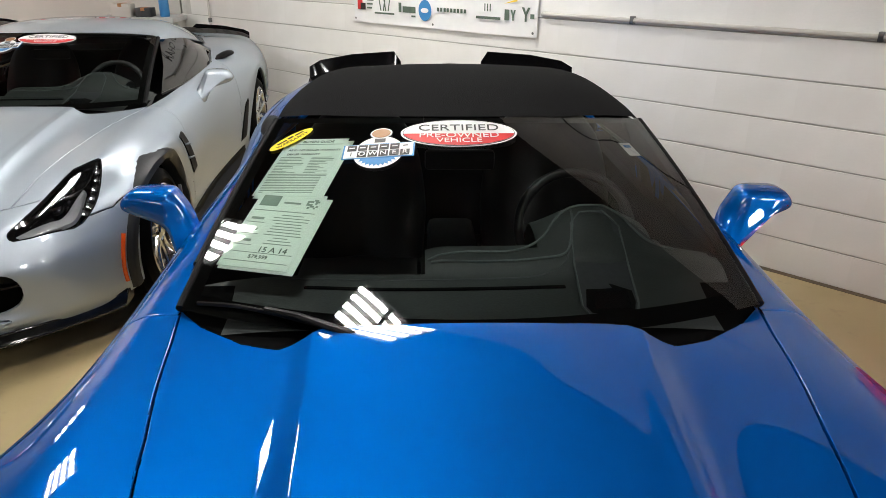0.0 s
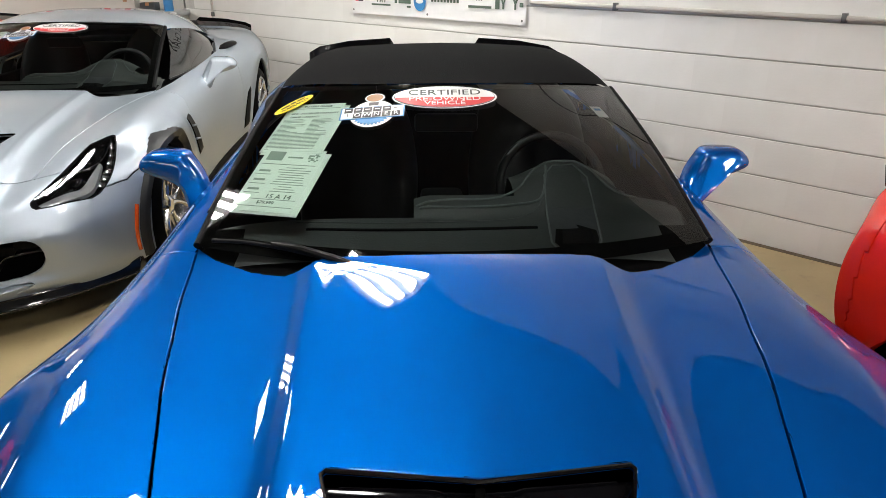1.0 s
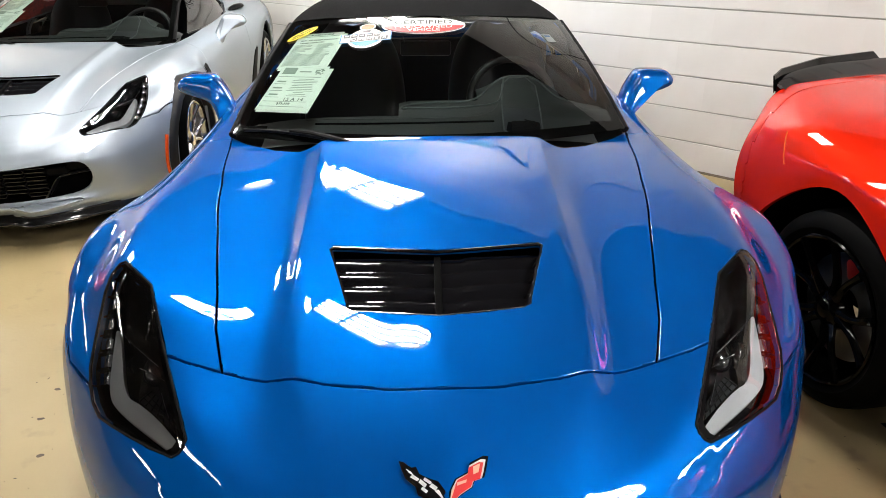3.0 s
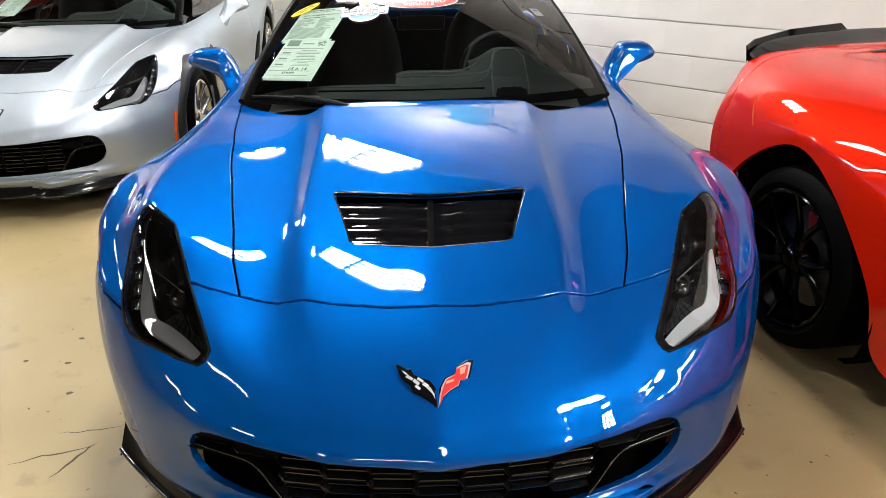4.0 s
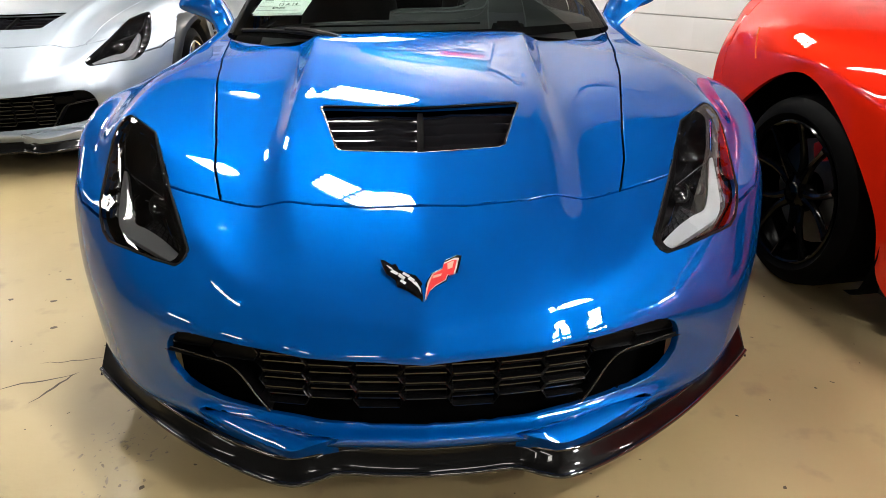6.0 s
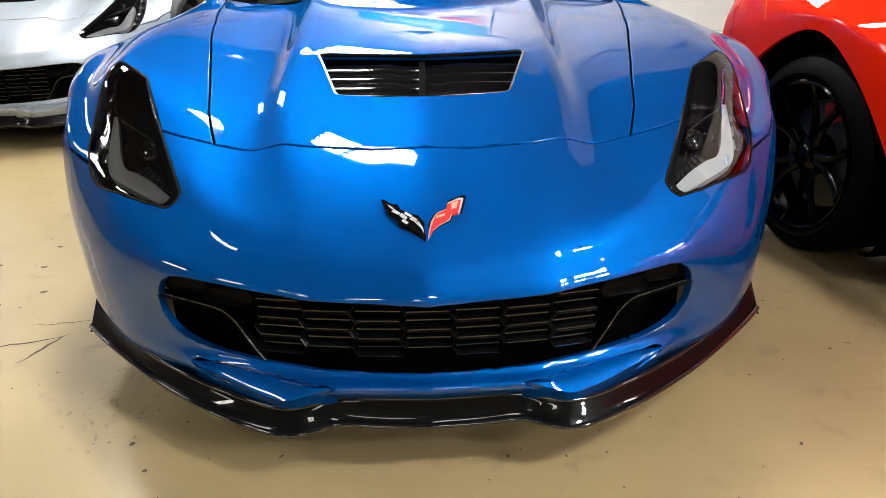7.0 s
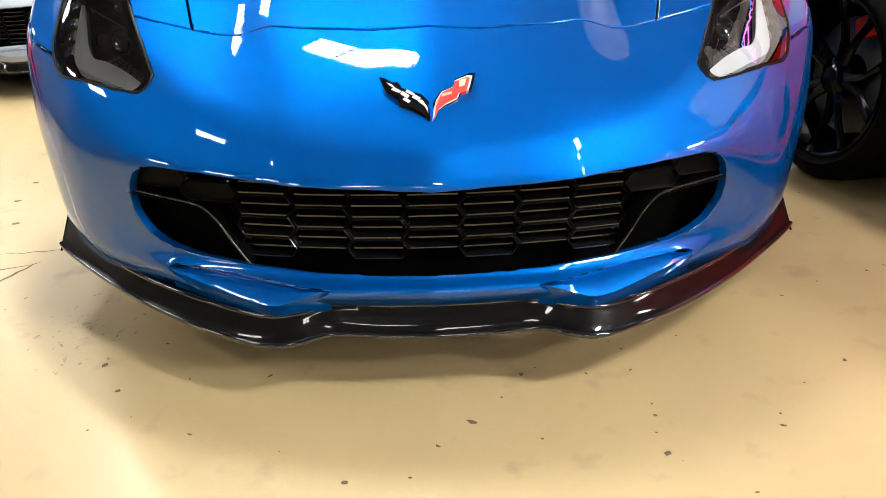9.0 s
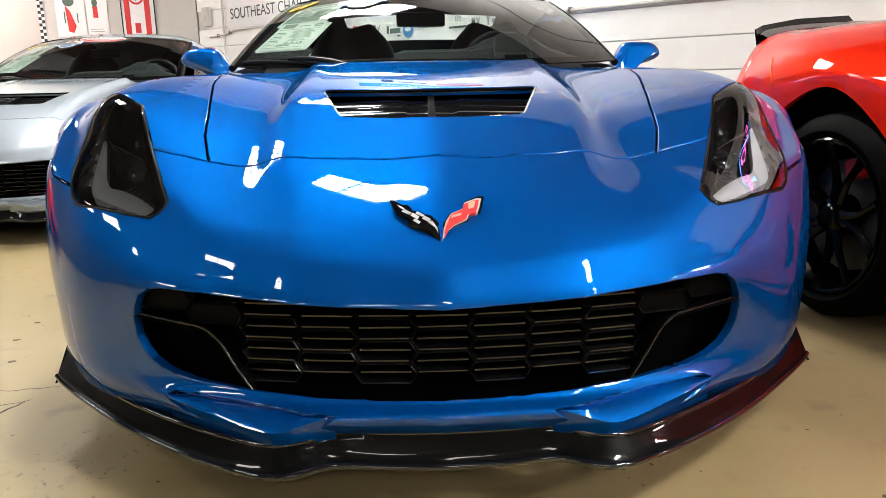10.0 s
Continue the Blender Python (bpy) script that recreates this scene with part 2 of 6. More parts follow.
def lathe(bm, profile, segs=48, axis="X"):
    """Turns (radius, along) round the axis."""
    rings = []
    for r, a in profile:
        ring = []
        for k in range(segs):
            t = 2 * math.pi * k / segs
            p = (a, r * math.cos(t), r * math.sin(t)) if axis == "X" else (r * math.cos(t), r * math.sin(t), a)
            ring.append(bm.verts.new(p))
        rings.append(ring)
    for i in range(len(rings) - 1):
        for k in range(segs):
            bm.faces.new((rings[i][k], rings[i][(k + 1) % segs], rings[i + 1][(k + 1) % segs], rings[i + 1][k]))
    bmesh.ops.recalc_face_normals(bm, faces=bm.faces[:])
    return bm


def tube(bm, pts, radius, segs=8, flat=1.0, closed=False):
    """A round (or flattened) bar along points."""
    pts = [Vector(p) for p in pts]
    n = len(pts)
    rings = []
    for i, p in enumerate(pts):
        a = pts[i - 1] if (i or closed) else p
        b = pts[(i + 1) % n] if (i < n - 1 or closed) else p
        d = (b - a).normalized()
        up = Vector((0, 0, 1)) if abs(d.z) < 0.95 else Vector((1, 0, 0))
        side = d.cross(up).normalized()
        up = side.cross(d)
        r = radius[i] if isinstance(radius, (list, tuple)) else radius
        rings.append([bm.verts.new(p + side * (r * math.cos(2 * math.pi * k / segs)) + up * (r * flat * math.sin(2 * math.pi * k / segs))) for k in range(segs)])
    for i in range(n if closed else n - 1):
        for k in range(segs):
            bm.faces.new((rings[i][k], rings[i][(k + 1) % segs], rings[(i + 1) % n][(k + 1) % segs], rings[(i + 1) % n][k]))
    if not closed:
        bm.faces.new(rings[0][::-1])
        bm.faces.new(rings[-1])
    bmesh.ops.recalc_face_normals(bm, faces=bm.faces[:])
    return bm


def spline(pts, n):
    """Points along a smooth centripetal curve through pts (array k x d), n steps a span."""
    p = np.asarray(pts, float)
    p = np.concatenate([[2 * p[0] - p[1]], p, [2 * p[-1] - p[-2]]])
    out = []
    for i in range(1, len(p) - 2):
        p0, p1, p2, p3 = p[i - 1:i + 3]
        t0 = 0.0
        t1 = t0 + max(1e-6, np.linalg.norm(p1 - p0)) ** 0.5
        t2 = t1 + max(1e-6, np.linalg.norm(p2 - p1)) ** 0.5
        t3 = t2 + max(1e-6, np.linalg.norm(p3 - p2)) ** 0.5
        t = np.linspace(t1, t2, n, endpoint=False)[:, None]
        a1 = (t1 - t) / (t1 - t0) * p0 + (t - t0) / (t1 - t0) * p1
        a2 = (t2 - t) / (t2 - t1) * p1 + (t - t1) / (t2 - t1) * p2
        a3 = (t3 - t) / (t3 - t2) * p2 + (t - t2) / (t3 - t2) * p3
        b1 = (t2 - t) / (t2 - t0) * a1 + (t - t0) / (t2 - t0) * a2
        b2 = (t3 - t) / (t3 - t1) * a2 + (t - t1) / (t3 - t1) * a3
        out.append((t2 - t) / (t2 - t1) * b1 + (t - t1) / (t2 - t1) * b2)
    return np.concatenate(out + [p[-2][None]])


def loft(lines, n_along, n_across):
    """A grid of points over lines (each a list of the same number of points)."""
    along = np.array([spline(l, n_along) for l in lines])
    return np.array([spline(along[:, i], n_across) for i in range(along.shape[1])])


def mirror_grid(g):
    """Both halves of a grid whose first column lies on x = 0."""
    return np.concatenate([(g * [-1, 1, 1])[:, :0:-1], g], axis=1)


def grid_mesh(bm, g, flip=False):
    vs = [[bm.verts.new(p) for p in row] for row in g]
    for i in range(len(vs) - 1):
        for j in range(len(vs[0]) - 1):
            q = (vs[i][j], vs[i][j + 1], vs[i + 1][j + 1], vs[i + 1][j])
            bm.faces.new(q[::-1] if flip else q)
    return vs


def soften(g, times):
    for _ in range(times):
        k = g.copy()
        k[1:-1] = 0.5 * g[1:-1] + 0.25 * (g[:-2] + g[2:])
        h = k.copy()
        h[:, 1:-1] = 0.5 * k[:, 1:-1] + 0.25 * (k[:, :-2] + k[:, 2:])
        g = h
    return g


def inside(p, poly):
    x, y = p
    hit, n = False, len(poly)
    for i in range(n):
        (x1, y1), (x2, y2) = poly[i], poly[i - 1]
        if (y1 > y) != (y2 > y) and x < (x2 - x1) * (y - y1) / (y2 - y1) + x1:
            hit = not hit
    return hit


def flip_x(poly):
    return [(-x, y) for x, y in poly][::-1]


# ---- car body: character lines from the chin over the nose to the tail (x, y, z) ----
CENTRE = [(0, -.03, .15), (0, -.09, .226), (0, -.054, .249), (0, -.087, .42), (0, 0, .516), (0, .08, .572), (0, .216, .642), (0, .42, .716), (0, .63, .772), (0, .92, .818), (0, 1.2, .848),
          (0, 1.42, .868), (0, 2.0, .86), (0, 2.75, .88), (0, 3.2, .95), (0, 3.63, .985), (0, 4.05, .985), (0, 4.38, .965), (0, 4.42, .75), (0, 4.30, .25)]
RIDGE = [(.22, -.01, .15), (.24, -.072, .224), (.22, -.035, .25), (.24, -.062, .422), (.24, .02, .518), (.25, .105, .572), (.28, .245, .640), (.29, .44, .716), (.30, .64, .768), (.31, .92, .812), (.325, 1.2, .846),
         (.335, 1.42, .865), (.3, 2.0, .86), (.3, 2.75, .88), (.3, 3.2, .945), (.3, 3.63, .985), (.3, 4.05, .983), (.3, 4.37, .963), (.3, 4.41, .75), (.3, 4.29, .25)]
VALLEY = [(.39, .02, .155), (.42, -.015, .215), (.40, .02, .255), (.42, 0, .427), (.40, .065, .522), (.395, .14, .565), (.397, .291, .623), (.405, .46, .689), (.41, .65, .735), (.425, .92, .779), (.44, 1.2, .817),
          (.455, 1.42, .842), (.5, 2.0, .86), (.5, 2.75, .885), (.5, 3.2, .945), (.48, 3.63, .98), (.46, 4.05, .98), (.45, 4.36, .96), (.45, 4.4, .75), (.45, 4.28, .25)]
LAMP = [(.53, .09, .16), (.56, .075, .215), (.56, .085, .265), (.56, .07, .433), (.545, .13, .53), (.535, .17, .568), (.60, .36, .667), (.655, .49, .736), (.66, .66, .772), (.66, .92, .806), (.68, 1.2, .826),
        (.715, 1.45, .832), (.74, 2.0, .87), (.76, 2.75, .90), (.72, 3.2, .94), (.66, 3.63, .97), (.62, 4.05, .975), (.60, 4.34, .955), (.60, 4.38, .75), (.6, 4.26, .25)]
CREST = [(.68, .18, .165), (.70, .165, .22), (.70, .16, .275), (.70, .165, .44), (.68, .215, .545), (.69, .29, .60), (.745, .45, .705), (.77, .55, .762), (.78, .70, .79), (.785, .92, .812), (.785, 1.2, .820),
         (.80, 1.45, .825), (.84, 2.0, .84), (.85, 2.75, .86), (.85, 3.2, .90), (.84, 3.63, .94), (.82, 4.05, .945), (.78, 4.34, .925), (.78, 4.37, .74), (.76, 4.24, .26)]
SHOULDER = [(.80, .30, .17), (.80, .28, .225), (.80, .27, .285), (.80, .275, .445), (.795, .335, .560), (.803, .38, .603), (.838, .50, .656), (.863, .60, .706), (.877, .73, .741), (.885, .92, .775), (.875, 1.2, .78),
            (.875, 1.45, .775), (.90, 2.0, .76), (.905, 2.75, .77), (.93, 3.2, .83), (.94, 3.63, .875), (.925, 4.05, .875), (.875, 4.29, .84), (.87, 4.31, .70), (.85, 4.18, .28)]
SIDE = [(.87, .42, .175), (.867, .39, .235), (.865, .38, .295), (.87, .38, .45), (.87, .42, .56), (.885, .465, .61), (.91, .56, .655), (.93, .66, .70), (.945, .77, .735), (.953, .92, .752), (.945, 1.2, .71),
        (.925, 1.45, .62), (.92, 2.0, .60), (.93, 2.75, .60), (.965, 3.2, .735), (.986, 3.63, .815), (.97, 4.05, .77), (.95, 4.25, .71), (.945, 4.27, .60), (.91, 4.17, .3)]
FLARE = [(.893, .47, .18), (.895, .46, .24), (.898, .45, .30), (.908, .46, .45), (.914, .485, .54), (.925, .53, .59), (.937, .60, .63), (.952, .67, .685), (.965, .78, .718), (.968, .92, .735), (.952, 1.22, .64),
         (.925, 1.45, .42), (.90, 2.0, .38), (.93, 2.92, .41), (.972, 3.16, .63), (.992, 3.63, .80), (.98, 4.03, .67), (.957, 4.19, .5), (.945, 4.21, .45), (.90, 4.10, .32)]
EDGE = [(.905, .535, .19), (.908, .522, .25), (.91, .513, .30), (.92, .527, .45), (.925, .565, .535), (.934, .585, .60), (.939, .635, .645), (.949, .695, .683), (.955, .775, .710), (.957, .87, .722), (.945, 1.15, .60),
        (.93, 1.235, .22), (.895, 2.1, .17), (.925, 3.165, .17), (.96, 3.238, .42), (.99, 3.64, .760), (.965, 4.09, .45), (.92, 4.0, .33), (.905, 4.01, .3), (.88, 4.0, .28)]

ACROSS = 12
FOLD = [tuple(np.array(a) * .70 + np.array(b) * .30 + [0, 0, .006 if 6 <= k <= 8 else .004 if 9 <= k <= 11 else 0]) for k, (a, b) in enumerate(zip(RIDGE, VALLEY))]
body_grid = mirror_grid(loft([CENTRE, RIDGE, FOLD, VALLEY, LAMP, CREST, SHOULDER, SIDE, FLARE, EDGE], 12, ACROSS))
body_grid = soften(body_grid, 4)
# a soft keel runs down the middle of the nose
mid = body_grid.shape[1] // 2
keel = np.clip((.62 - body_grid[:, mid, 1]) / .35, 0, 1)[:, None] * (body_grid[:, mid, 1] < 1)[:, None]
for j in range(1, ACROSS):
    w = keel * (1 - (j / ACROSS) ** 2)
    for s in (-1, 1):
        line = body_grid[:, mid] + (body_grid[:, mid + ACROSS * s] - body_grid[:, mid]) * (j / ACROSS)
        body_grid[:, mid + j * s, 1:] = (body_grid[:, mid + j * s] * (1 - w) + line * w)[:, 1:]


def outward(g):
    """Unit normals of a grid of points, away from the inside of the car."""
    n = np.cross(np.gradient(g, axis=1), np.gradient(g, axis=0))
    n /= np.linalg.norm(n, axis=2, keepdims=True) + 1e-9
    return n * np.where((n * (g - [0, 2.0, .3])).sum(axis=2, keepdims=True) < 0, -1, 1)


# a crease swings from the inner lamp corners down and across the nose
brow = spline([(.50, .19, .58), (.47, .135, .552), (.44, .09, .53), (.39, .04, .505), (.30, .01, .492), (.19, -.02, .486), (.0, -.052, .472)], 10)
brow = np.concatenate([brow, brow * [-1, 1, 1]])
mouth = spline([l[3] for l in (CENTRE, RIDGE, VALLEY, LAMP)], 10) + [0, 0, .004]
brow = np.concatenate([brow, mouth, mouth * [-1, 1, 1]])
far = np.min(np.linalg.norm(body_grid[:, :, None, :] - brow[None, None], axis=3), axis=2)
body_grid = body_grid + outward(body_grid) * (.0065 * np.clip(1 - far / .075, 0, 1))[..., None]
ridge = np.stack([np.clip(1 - np.abs(body_grid[..., 0]) / .09, 0, 1) * np.clip((.8 - body_grid[..., 1]) / .3, 0, 1) * (body_grid[..., 2] > .3)], 2)
body_grid = body_grid + outward(body_grid) * .0045 * ridge

# a tight crest runs along each side of the bonnet's middle
crest_line = np.array([(.372, 1.36), (.362, 1.25), (.354, 1.05), (.350, .85), (.346, .65), (.345, .5), (.348, .36), (.346, .24)])
yy = np.linspace(.24, 1.36, 60)
crest_x = np.interp(yy, crest_line[::-1, 1], crest_line[::-1, 0])
near = np.abs(np.abs(body_grid[..., 0]) - np.interp(body_grid[..., 1], yy, crest_x))
fade = np.clip((body_grid[..., 1] - .27) / .25, 0, 1) * np.clip((1.5 - body_grid[..., 1]) / .15, 0, 1) * (body_grid[..., 2] > .5)
body_grid = body_grid + outward(body_grid) * (.0065 * np.clip(1 - near / .05, 0, 1) ** 1.3 * fade)[..., None]

HOOD = [(0, .216), (.12, .225), (.25, .245), (.33, .27), (.397, .291), (.44, .303), (.477, .312), (.508, .41), (.528, .52), (.546, .60), (.568, .70), (.588, .79), (.607, .87), (.622, .95), (.640, 1.06), (.660, 1.16), (.676, 1.26), (.693, 1.38), (.715, 1.515),
        (.64, 1.43), (.53, 1.355), (.443, 1.325), (.385, 1.34), (.345, 1.37), (.30, 1.378), (0, 1.385)]
HOOD = HOOD + flip_x(HOOD)[1:-1]
LAMP_CUT = [(.521, .168), (.523, .156), (.532, .147), (.546, .146), (.60, .174), (.65, .205), (.70, .240), (.74, .274), (.765, .308), (.782, .345), (.793, .385), (.797, .43), (.797, .48), (.793, .525), (.785, .562), (.774, .590), (.762, .592), (.679, .517), (.60, .335)]
GRILLE_CUT = [(0, .419), (.15, .423), (.3, .429), (.42, .434), (.50, .435), (.532, .429), (.552, .414), (.565, .39), (.571, .36), (.570, .33), (.560, .306), (.545, .287), (.522, .274), (.495, .266), (.45, .260), (.333, .253), (.15, .249), (0, .248)]
GRILLE_CUT = GRILLE_CUT + flip_x(GRILLE_CUT)[1:-1]
VENT_CUT = [(0, .627), (.262, .661), (.27, .652), (.21, .44), (.195, .43), (0, .402)]
VENT_CUT = VENT_CUT + flip_x(VENT_CUT)[1:-1]
SCOOP_CUT = [(.193, .229), (.30, .233), (.38, .236), (.46, .236), (.505, .233), (.515, .226), (.43, .186), (.37, .163), (.33, .154), (.29, .156), (.247, .186)]
CABIN_CUT = [(0, 1.385), (.30, 1.378), (.345, 1.37), (.385, 1.34), (.443, 1.325), (.53, 1.355), (.64, 1.43), (.715, 1.515), (.75, 1.75), (.775, 2.2), (.77, 2.9), (.66, 3.35), (.4, 3.5), (0, 3.52)]
CABIN_CUT = CABIN_CUT + flip_x(CABIN_CUT)[1:-1]


BUMPER_CUT = [(0, .216), (.12, .225), (.25, .245), (.33, .27), (.397, .291), (.44, .303), (.477, .312), (.55, .328), (.605, .345), (.70, .35), (.785, .345), (.86, .425), (.91, .53), (.97, .66), (1.1, .66), (1.1, -.5), (0, -.5)]
BUMPER_CUT = BUMPER_CUT + flip_x(BUMPER_CUT)[1:-1]


def slice_body():
    """Cuts the body skin along its seams and sorts the faces by panel."""
    bm = bmesh.new()
    grid_mesh(bm, body_grid)
    bmesh.ops.recalc_face_normals(bm, faces=bm.faces[:])
    up = sum(f.normal.z for f in bm.faces if abs(f.calc_center_median().x) < 0.3 and 0.5 < f.calc_center_median().y < 1.2)
    if up < 0:
        bmesh.ops.reverse_faces(bm, faces=bm.faces[:])
    base = bm.copy()
    base.normal_update()
    from_tree = skin_tree(base)
    for poly, ax, near in ((BUMPER_CUT, (0, 1), lambda c: c.z > .4 and c.y < .8), (HOOD, (0, 1), lambda c: c.z > .55 and c.y < 1.6), (LAMP_CUT, (0, 1), lambda c: c.z > .47 and c.x > 0), (flip_x(LAMP_CUT), (0, 1), lambda c: c.z > .47 and c.x < 0),
                           (GRILLE_CUT, (0, 2), lambda c: c.y < .3), (SCOOP_CUT, (0, 2), lambda c: c.y < .3 and c.x > 0), (flip_x(SCOOP_CUT), (0, 2), lambda c: c.y < .3 and c.x < 0), (VENT_CUT, (0, 1), lambda c: c.z > .6 and c.y < .9), (CABIN_CUT, (0, 1), lambda c: c.z > .75)):
        other = 3 - ax[0] - ax[1]
        for i in range(len(poly)):
            a, b = poly[i - 1], poly[i]
            lo = [min(a[k], b[k]) - 0.004 for k in (0, 1)]
            hi = [max(a[k], b[k]) + 0.004 for k in (0, 1)]
            hit = []
            for f in bm.faces:
                c = f.verts[0].co
                if abs(c[ax[0]] - a[0]) > 0.6 and abs(c[ax[0]] - b[0]) > 0.6:
                    continue
                xs = [v.co[ax[0]] for v in f.verts]
                ys = [v.co[ax[1]] for v in f.verts]
                if min(xs) < hi[0] and max(xs) > lo[0] and min(ys) < hi[1] and max(ys) > lo[1] and near(f.calc_center_median()):
                    hit.append(f)
            if not hit:
                continue
            co, no = Vector(), Vector()
            co[ax[0]], co[ax[1]] = a
            no[ax[0]], no[ax[1]] = b[1] - a[1], a[0] - b[0]
            geom = hit + list({e for f in hit for e in f.edges}) + list({v for f in hit for v in f.verts})
            bmesh.ops.bisect_plane(bm, geom=geom, plane_co=co, plane_no=no.normalized(), dist=0.0003)
    bmesh.ops.remove_doubles(bm, verts=bm.verts[:], dist=.0014)
    groups = {}
    for f in bm.faces:
        c = f.calc_center_median()
        if c.z > .75 and inside((c.x, c.y), CABIN_CUT):
            continue
        if c.y < .3 and inside((abs(c.x), c.z), SCOOP_CUT):
            continue
        if c.y < .9 and c.z > .6 and inside((c.x, c.y), VENT_CUT):
            key = "vent"
        elif c.z > .55 and inside((c.x, c.y), HOOD):
            key = "hood"
        elif c.z > .47 and inside((c.x, c.y), LAMP_CUT):
            key = "lens_r"
        elif c.z > .47 and inside((-c.x, c.y), LAMP_CUT):
            key = "lens_l"
        elif c.y < .3 and inside((c.x, c.z), GRILLE_CUT):
            key = "grille"
        elif inside((c.x, c.y), BUMPER_CUT):
            key = "bumper"
        elif c.y < 1.5:
            key = "fender_r" if c.x > 0 else "fender_l"
        elif c.y < 2.95:
            key = "door_r" if c.x > 0 else "door_l"
        elif c.y < 4.18:
            key = "quarter_r" if c.x > 0.0 else "quarter_l"
        else:
            key = "tail"
        groups.setdefault(key, []).append(f)
    meshes = {k: panel_mesh(k, fs, from_tree, depth=.004 if k.startswith("lens") else .018) for k, fs in groups.items()}
    bm.free()
    base.free()
    return meshes


def skin_tree(base):
    from mathutils.bvhtree import BVHTree
    base.verts.ensure_lookup_table()
    base.faces.ensure_lookup_table()
    return BVHTree.FromBMesh(base), base


def skin_normal(tree, p):
    bvh, base = tree
    co, no, idx, d = bvh.find_nearest(p)
    n, w = Vector(), 0.0
    for v in base.faces[idx].verts:
        k = 1.0 / ((v.co - p).length + 1e-5)
        n += v.normal * k
        w += k
    return (n / w).normalized()


def panel_mesh(name, faces, tree, gap=0.0024, depth=0.018):
    """One body panel: the skin, with its rims rounded and turned inwards."""
    index, verts, polys = {}, [], []
    edge_use = {}
    for f in faces:
        ids = []
        for v in f.verts:
            if v not in index:
                index[v] = len(verts)
                verts.append(v.co.copy())
            ids.append(index[v])
        polys.append(ids)
        for i in range(len(ids)):
            e = (ids[i], ids[(i + 1) % len(ids)])
            edge_use.setdefault(frozenset(e), []).append(e)
    normals = [skin_normal(tree, p) for p in verts]
    rim = {}
    edges = [u[0] for u in edge_use.values() if len(u) == 1]
    for a, b in edges:
        d = (verts[b] - verts[a])
        for i in (a, b):
            out = d.cross(normals[i])
            if out.length > 1e-9:
                rim.setdefault(i, Vector())
                rim[i] += out.normalized()
    ring1, ring2 = {}, {}
    for i, o in rim.items():
        o = o.normalized() if o.length > 1e-6 else Vector((0, 0, 0))
        n = normals[i]
        p = verts[i]
        verts[i] = p - o * (gap + 0.0018)
        ring1[i] = len(verts)
        verts.append(p - o * gap - n * 0.0022)
        normals.append((o + n * 0.25).normalized())
        ring2[i] = len(verts)
        verts.append(p - o * gap - n * depth)
        normals.append(o if o.length else n)
    for a, b in edges:
        if a in ring1 and b in ring1:
            polys.append([b, a, ring1[a], ring1[b]])
            polys.append([ring1[b], ring1[a], ring2[a], ring2[b]])
    me = bpy.data.meshes.new(name)
    me.from_pydata([tuple(v) for v in verts], [], polys)
    me.shade_smooth()
    me.normals_split_custom_set_from_vertices([tuple(n) for n in normals])
    return me


PANELS = slice_body()


def side_tree():
    from mathutils.bvhtree import BVHTree
    bm = bmesh.new()
    grid_mesh(bm, body_grid)
    tree = BVHTree.FromBMesh(bm)
    bm.free()
    return tree


SKIN = side_tree()


def side_x(y, z):
    """How far out the flank reaches at (y, z)."""
    hit = SKIN.ray_cast(Vector((2, y, z)), Vector((-1, 0, 0)))[0]
    return hit.x if hit and hit.x > .5 else .93


def flank_patch(bm, poly, s, lift=.004, sink=.02, cuts=5):
    """A plate that follows the flank inside a four-cornered outline (y, z)."""
    a, q, c, e = [Vector(p).to_3d() for p in poly]
    top = []
    for i in range(cuts + 1):
        row = []
        for j in range(cuts + 1):
            p = a.lerp(q, i / cuts).lerp(e.lerp(c, i / cuts), j / cuts)
            edge = i in (0, cuts) or j in (0, cuts)
            row.append((s * (side_x(p.x, p.y) + (-sink if edge else lift)), p.x, p.y))
        top.append(row)
    grid_mesh(bm, np.array(top))
    bmesh.ops.recalc_face_normals(bm, faces=bm.faces[:])
    return bm


def skin_point(x, y, up=True):
    """The height of the body skin over (x, y)."""
    hit = SKIN.ray_cast(Vector((x, y, 2)), Vector((0, 0, -1)))[0]
    return hit.z if hit else .6


# ---- glasshouse ----
def screen_point(u, v):
    """A point of the windscreen: u from -1 to 1 across, v from 0 at the cowl to 1 at the header."""
    half = .70 + (.59 - .70) * v
    y = (1.345 + .13 * u * u) * (1 - v) + (2.085 + .175 * u * u) * v
    z = (.845 + .014 * u * u) * (1 - v) + (1.19 - .038 * u * u) * v + .03 * math.sin(math.pi * v) * (1 - .4 * u * u)
    return Vector((half * u, y, z))


def screen_grid(n=28, m=18, u0=-1.0, u1=1.0, v0=0.0, v1=1.0, lift=0.0):
    rows = []
    for i in range(m + 1):
        row = []
        for j in range(n + 1):
            u, v = u0 + (u1 - u0) * j / n, v0 + (v1 - v0) * i / m
            p = screen_point(u, v)
            if lift:
                a = screen_point(u + .01, v) - screen_point(u - .01, v)
                b = screen_point(u, v + .01) - screen_point(u, v - .01)
                p = p + a.cross(b).normalized() * lift
            row.append(tuple(p))
        rows.append(row)
    return np.array(rows)


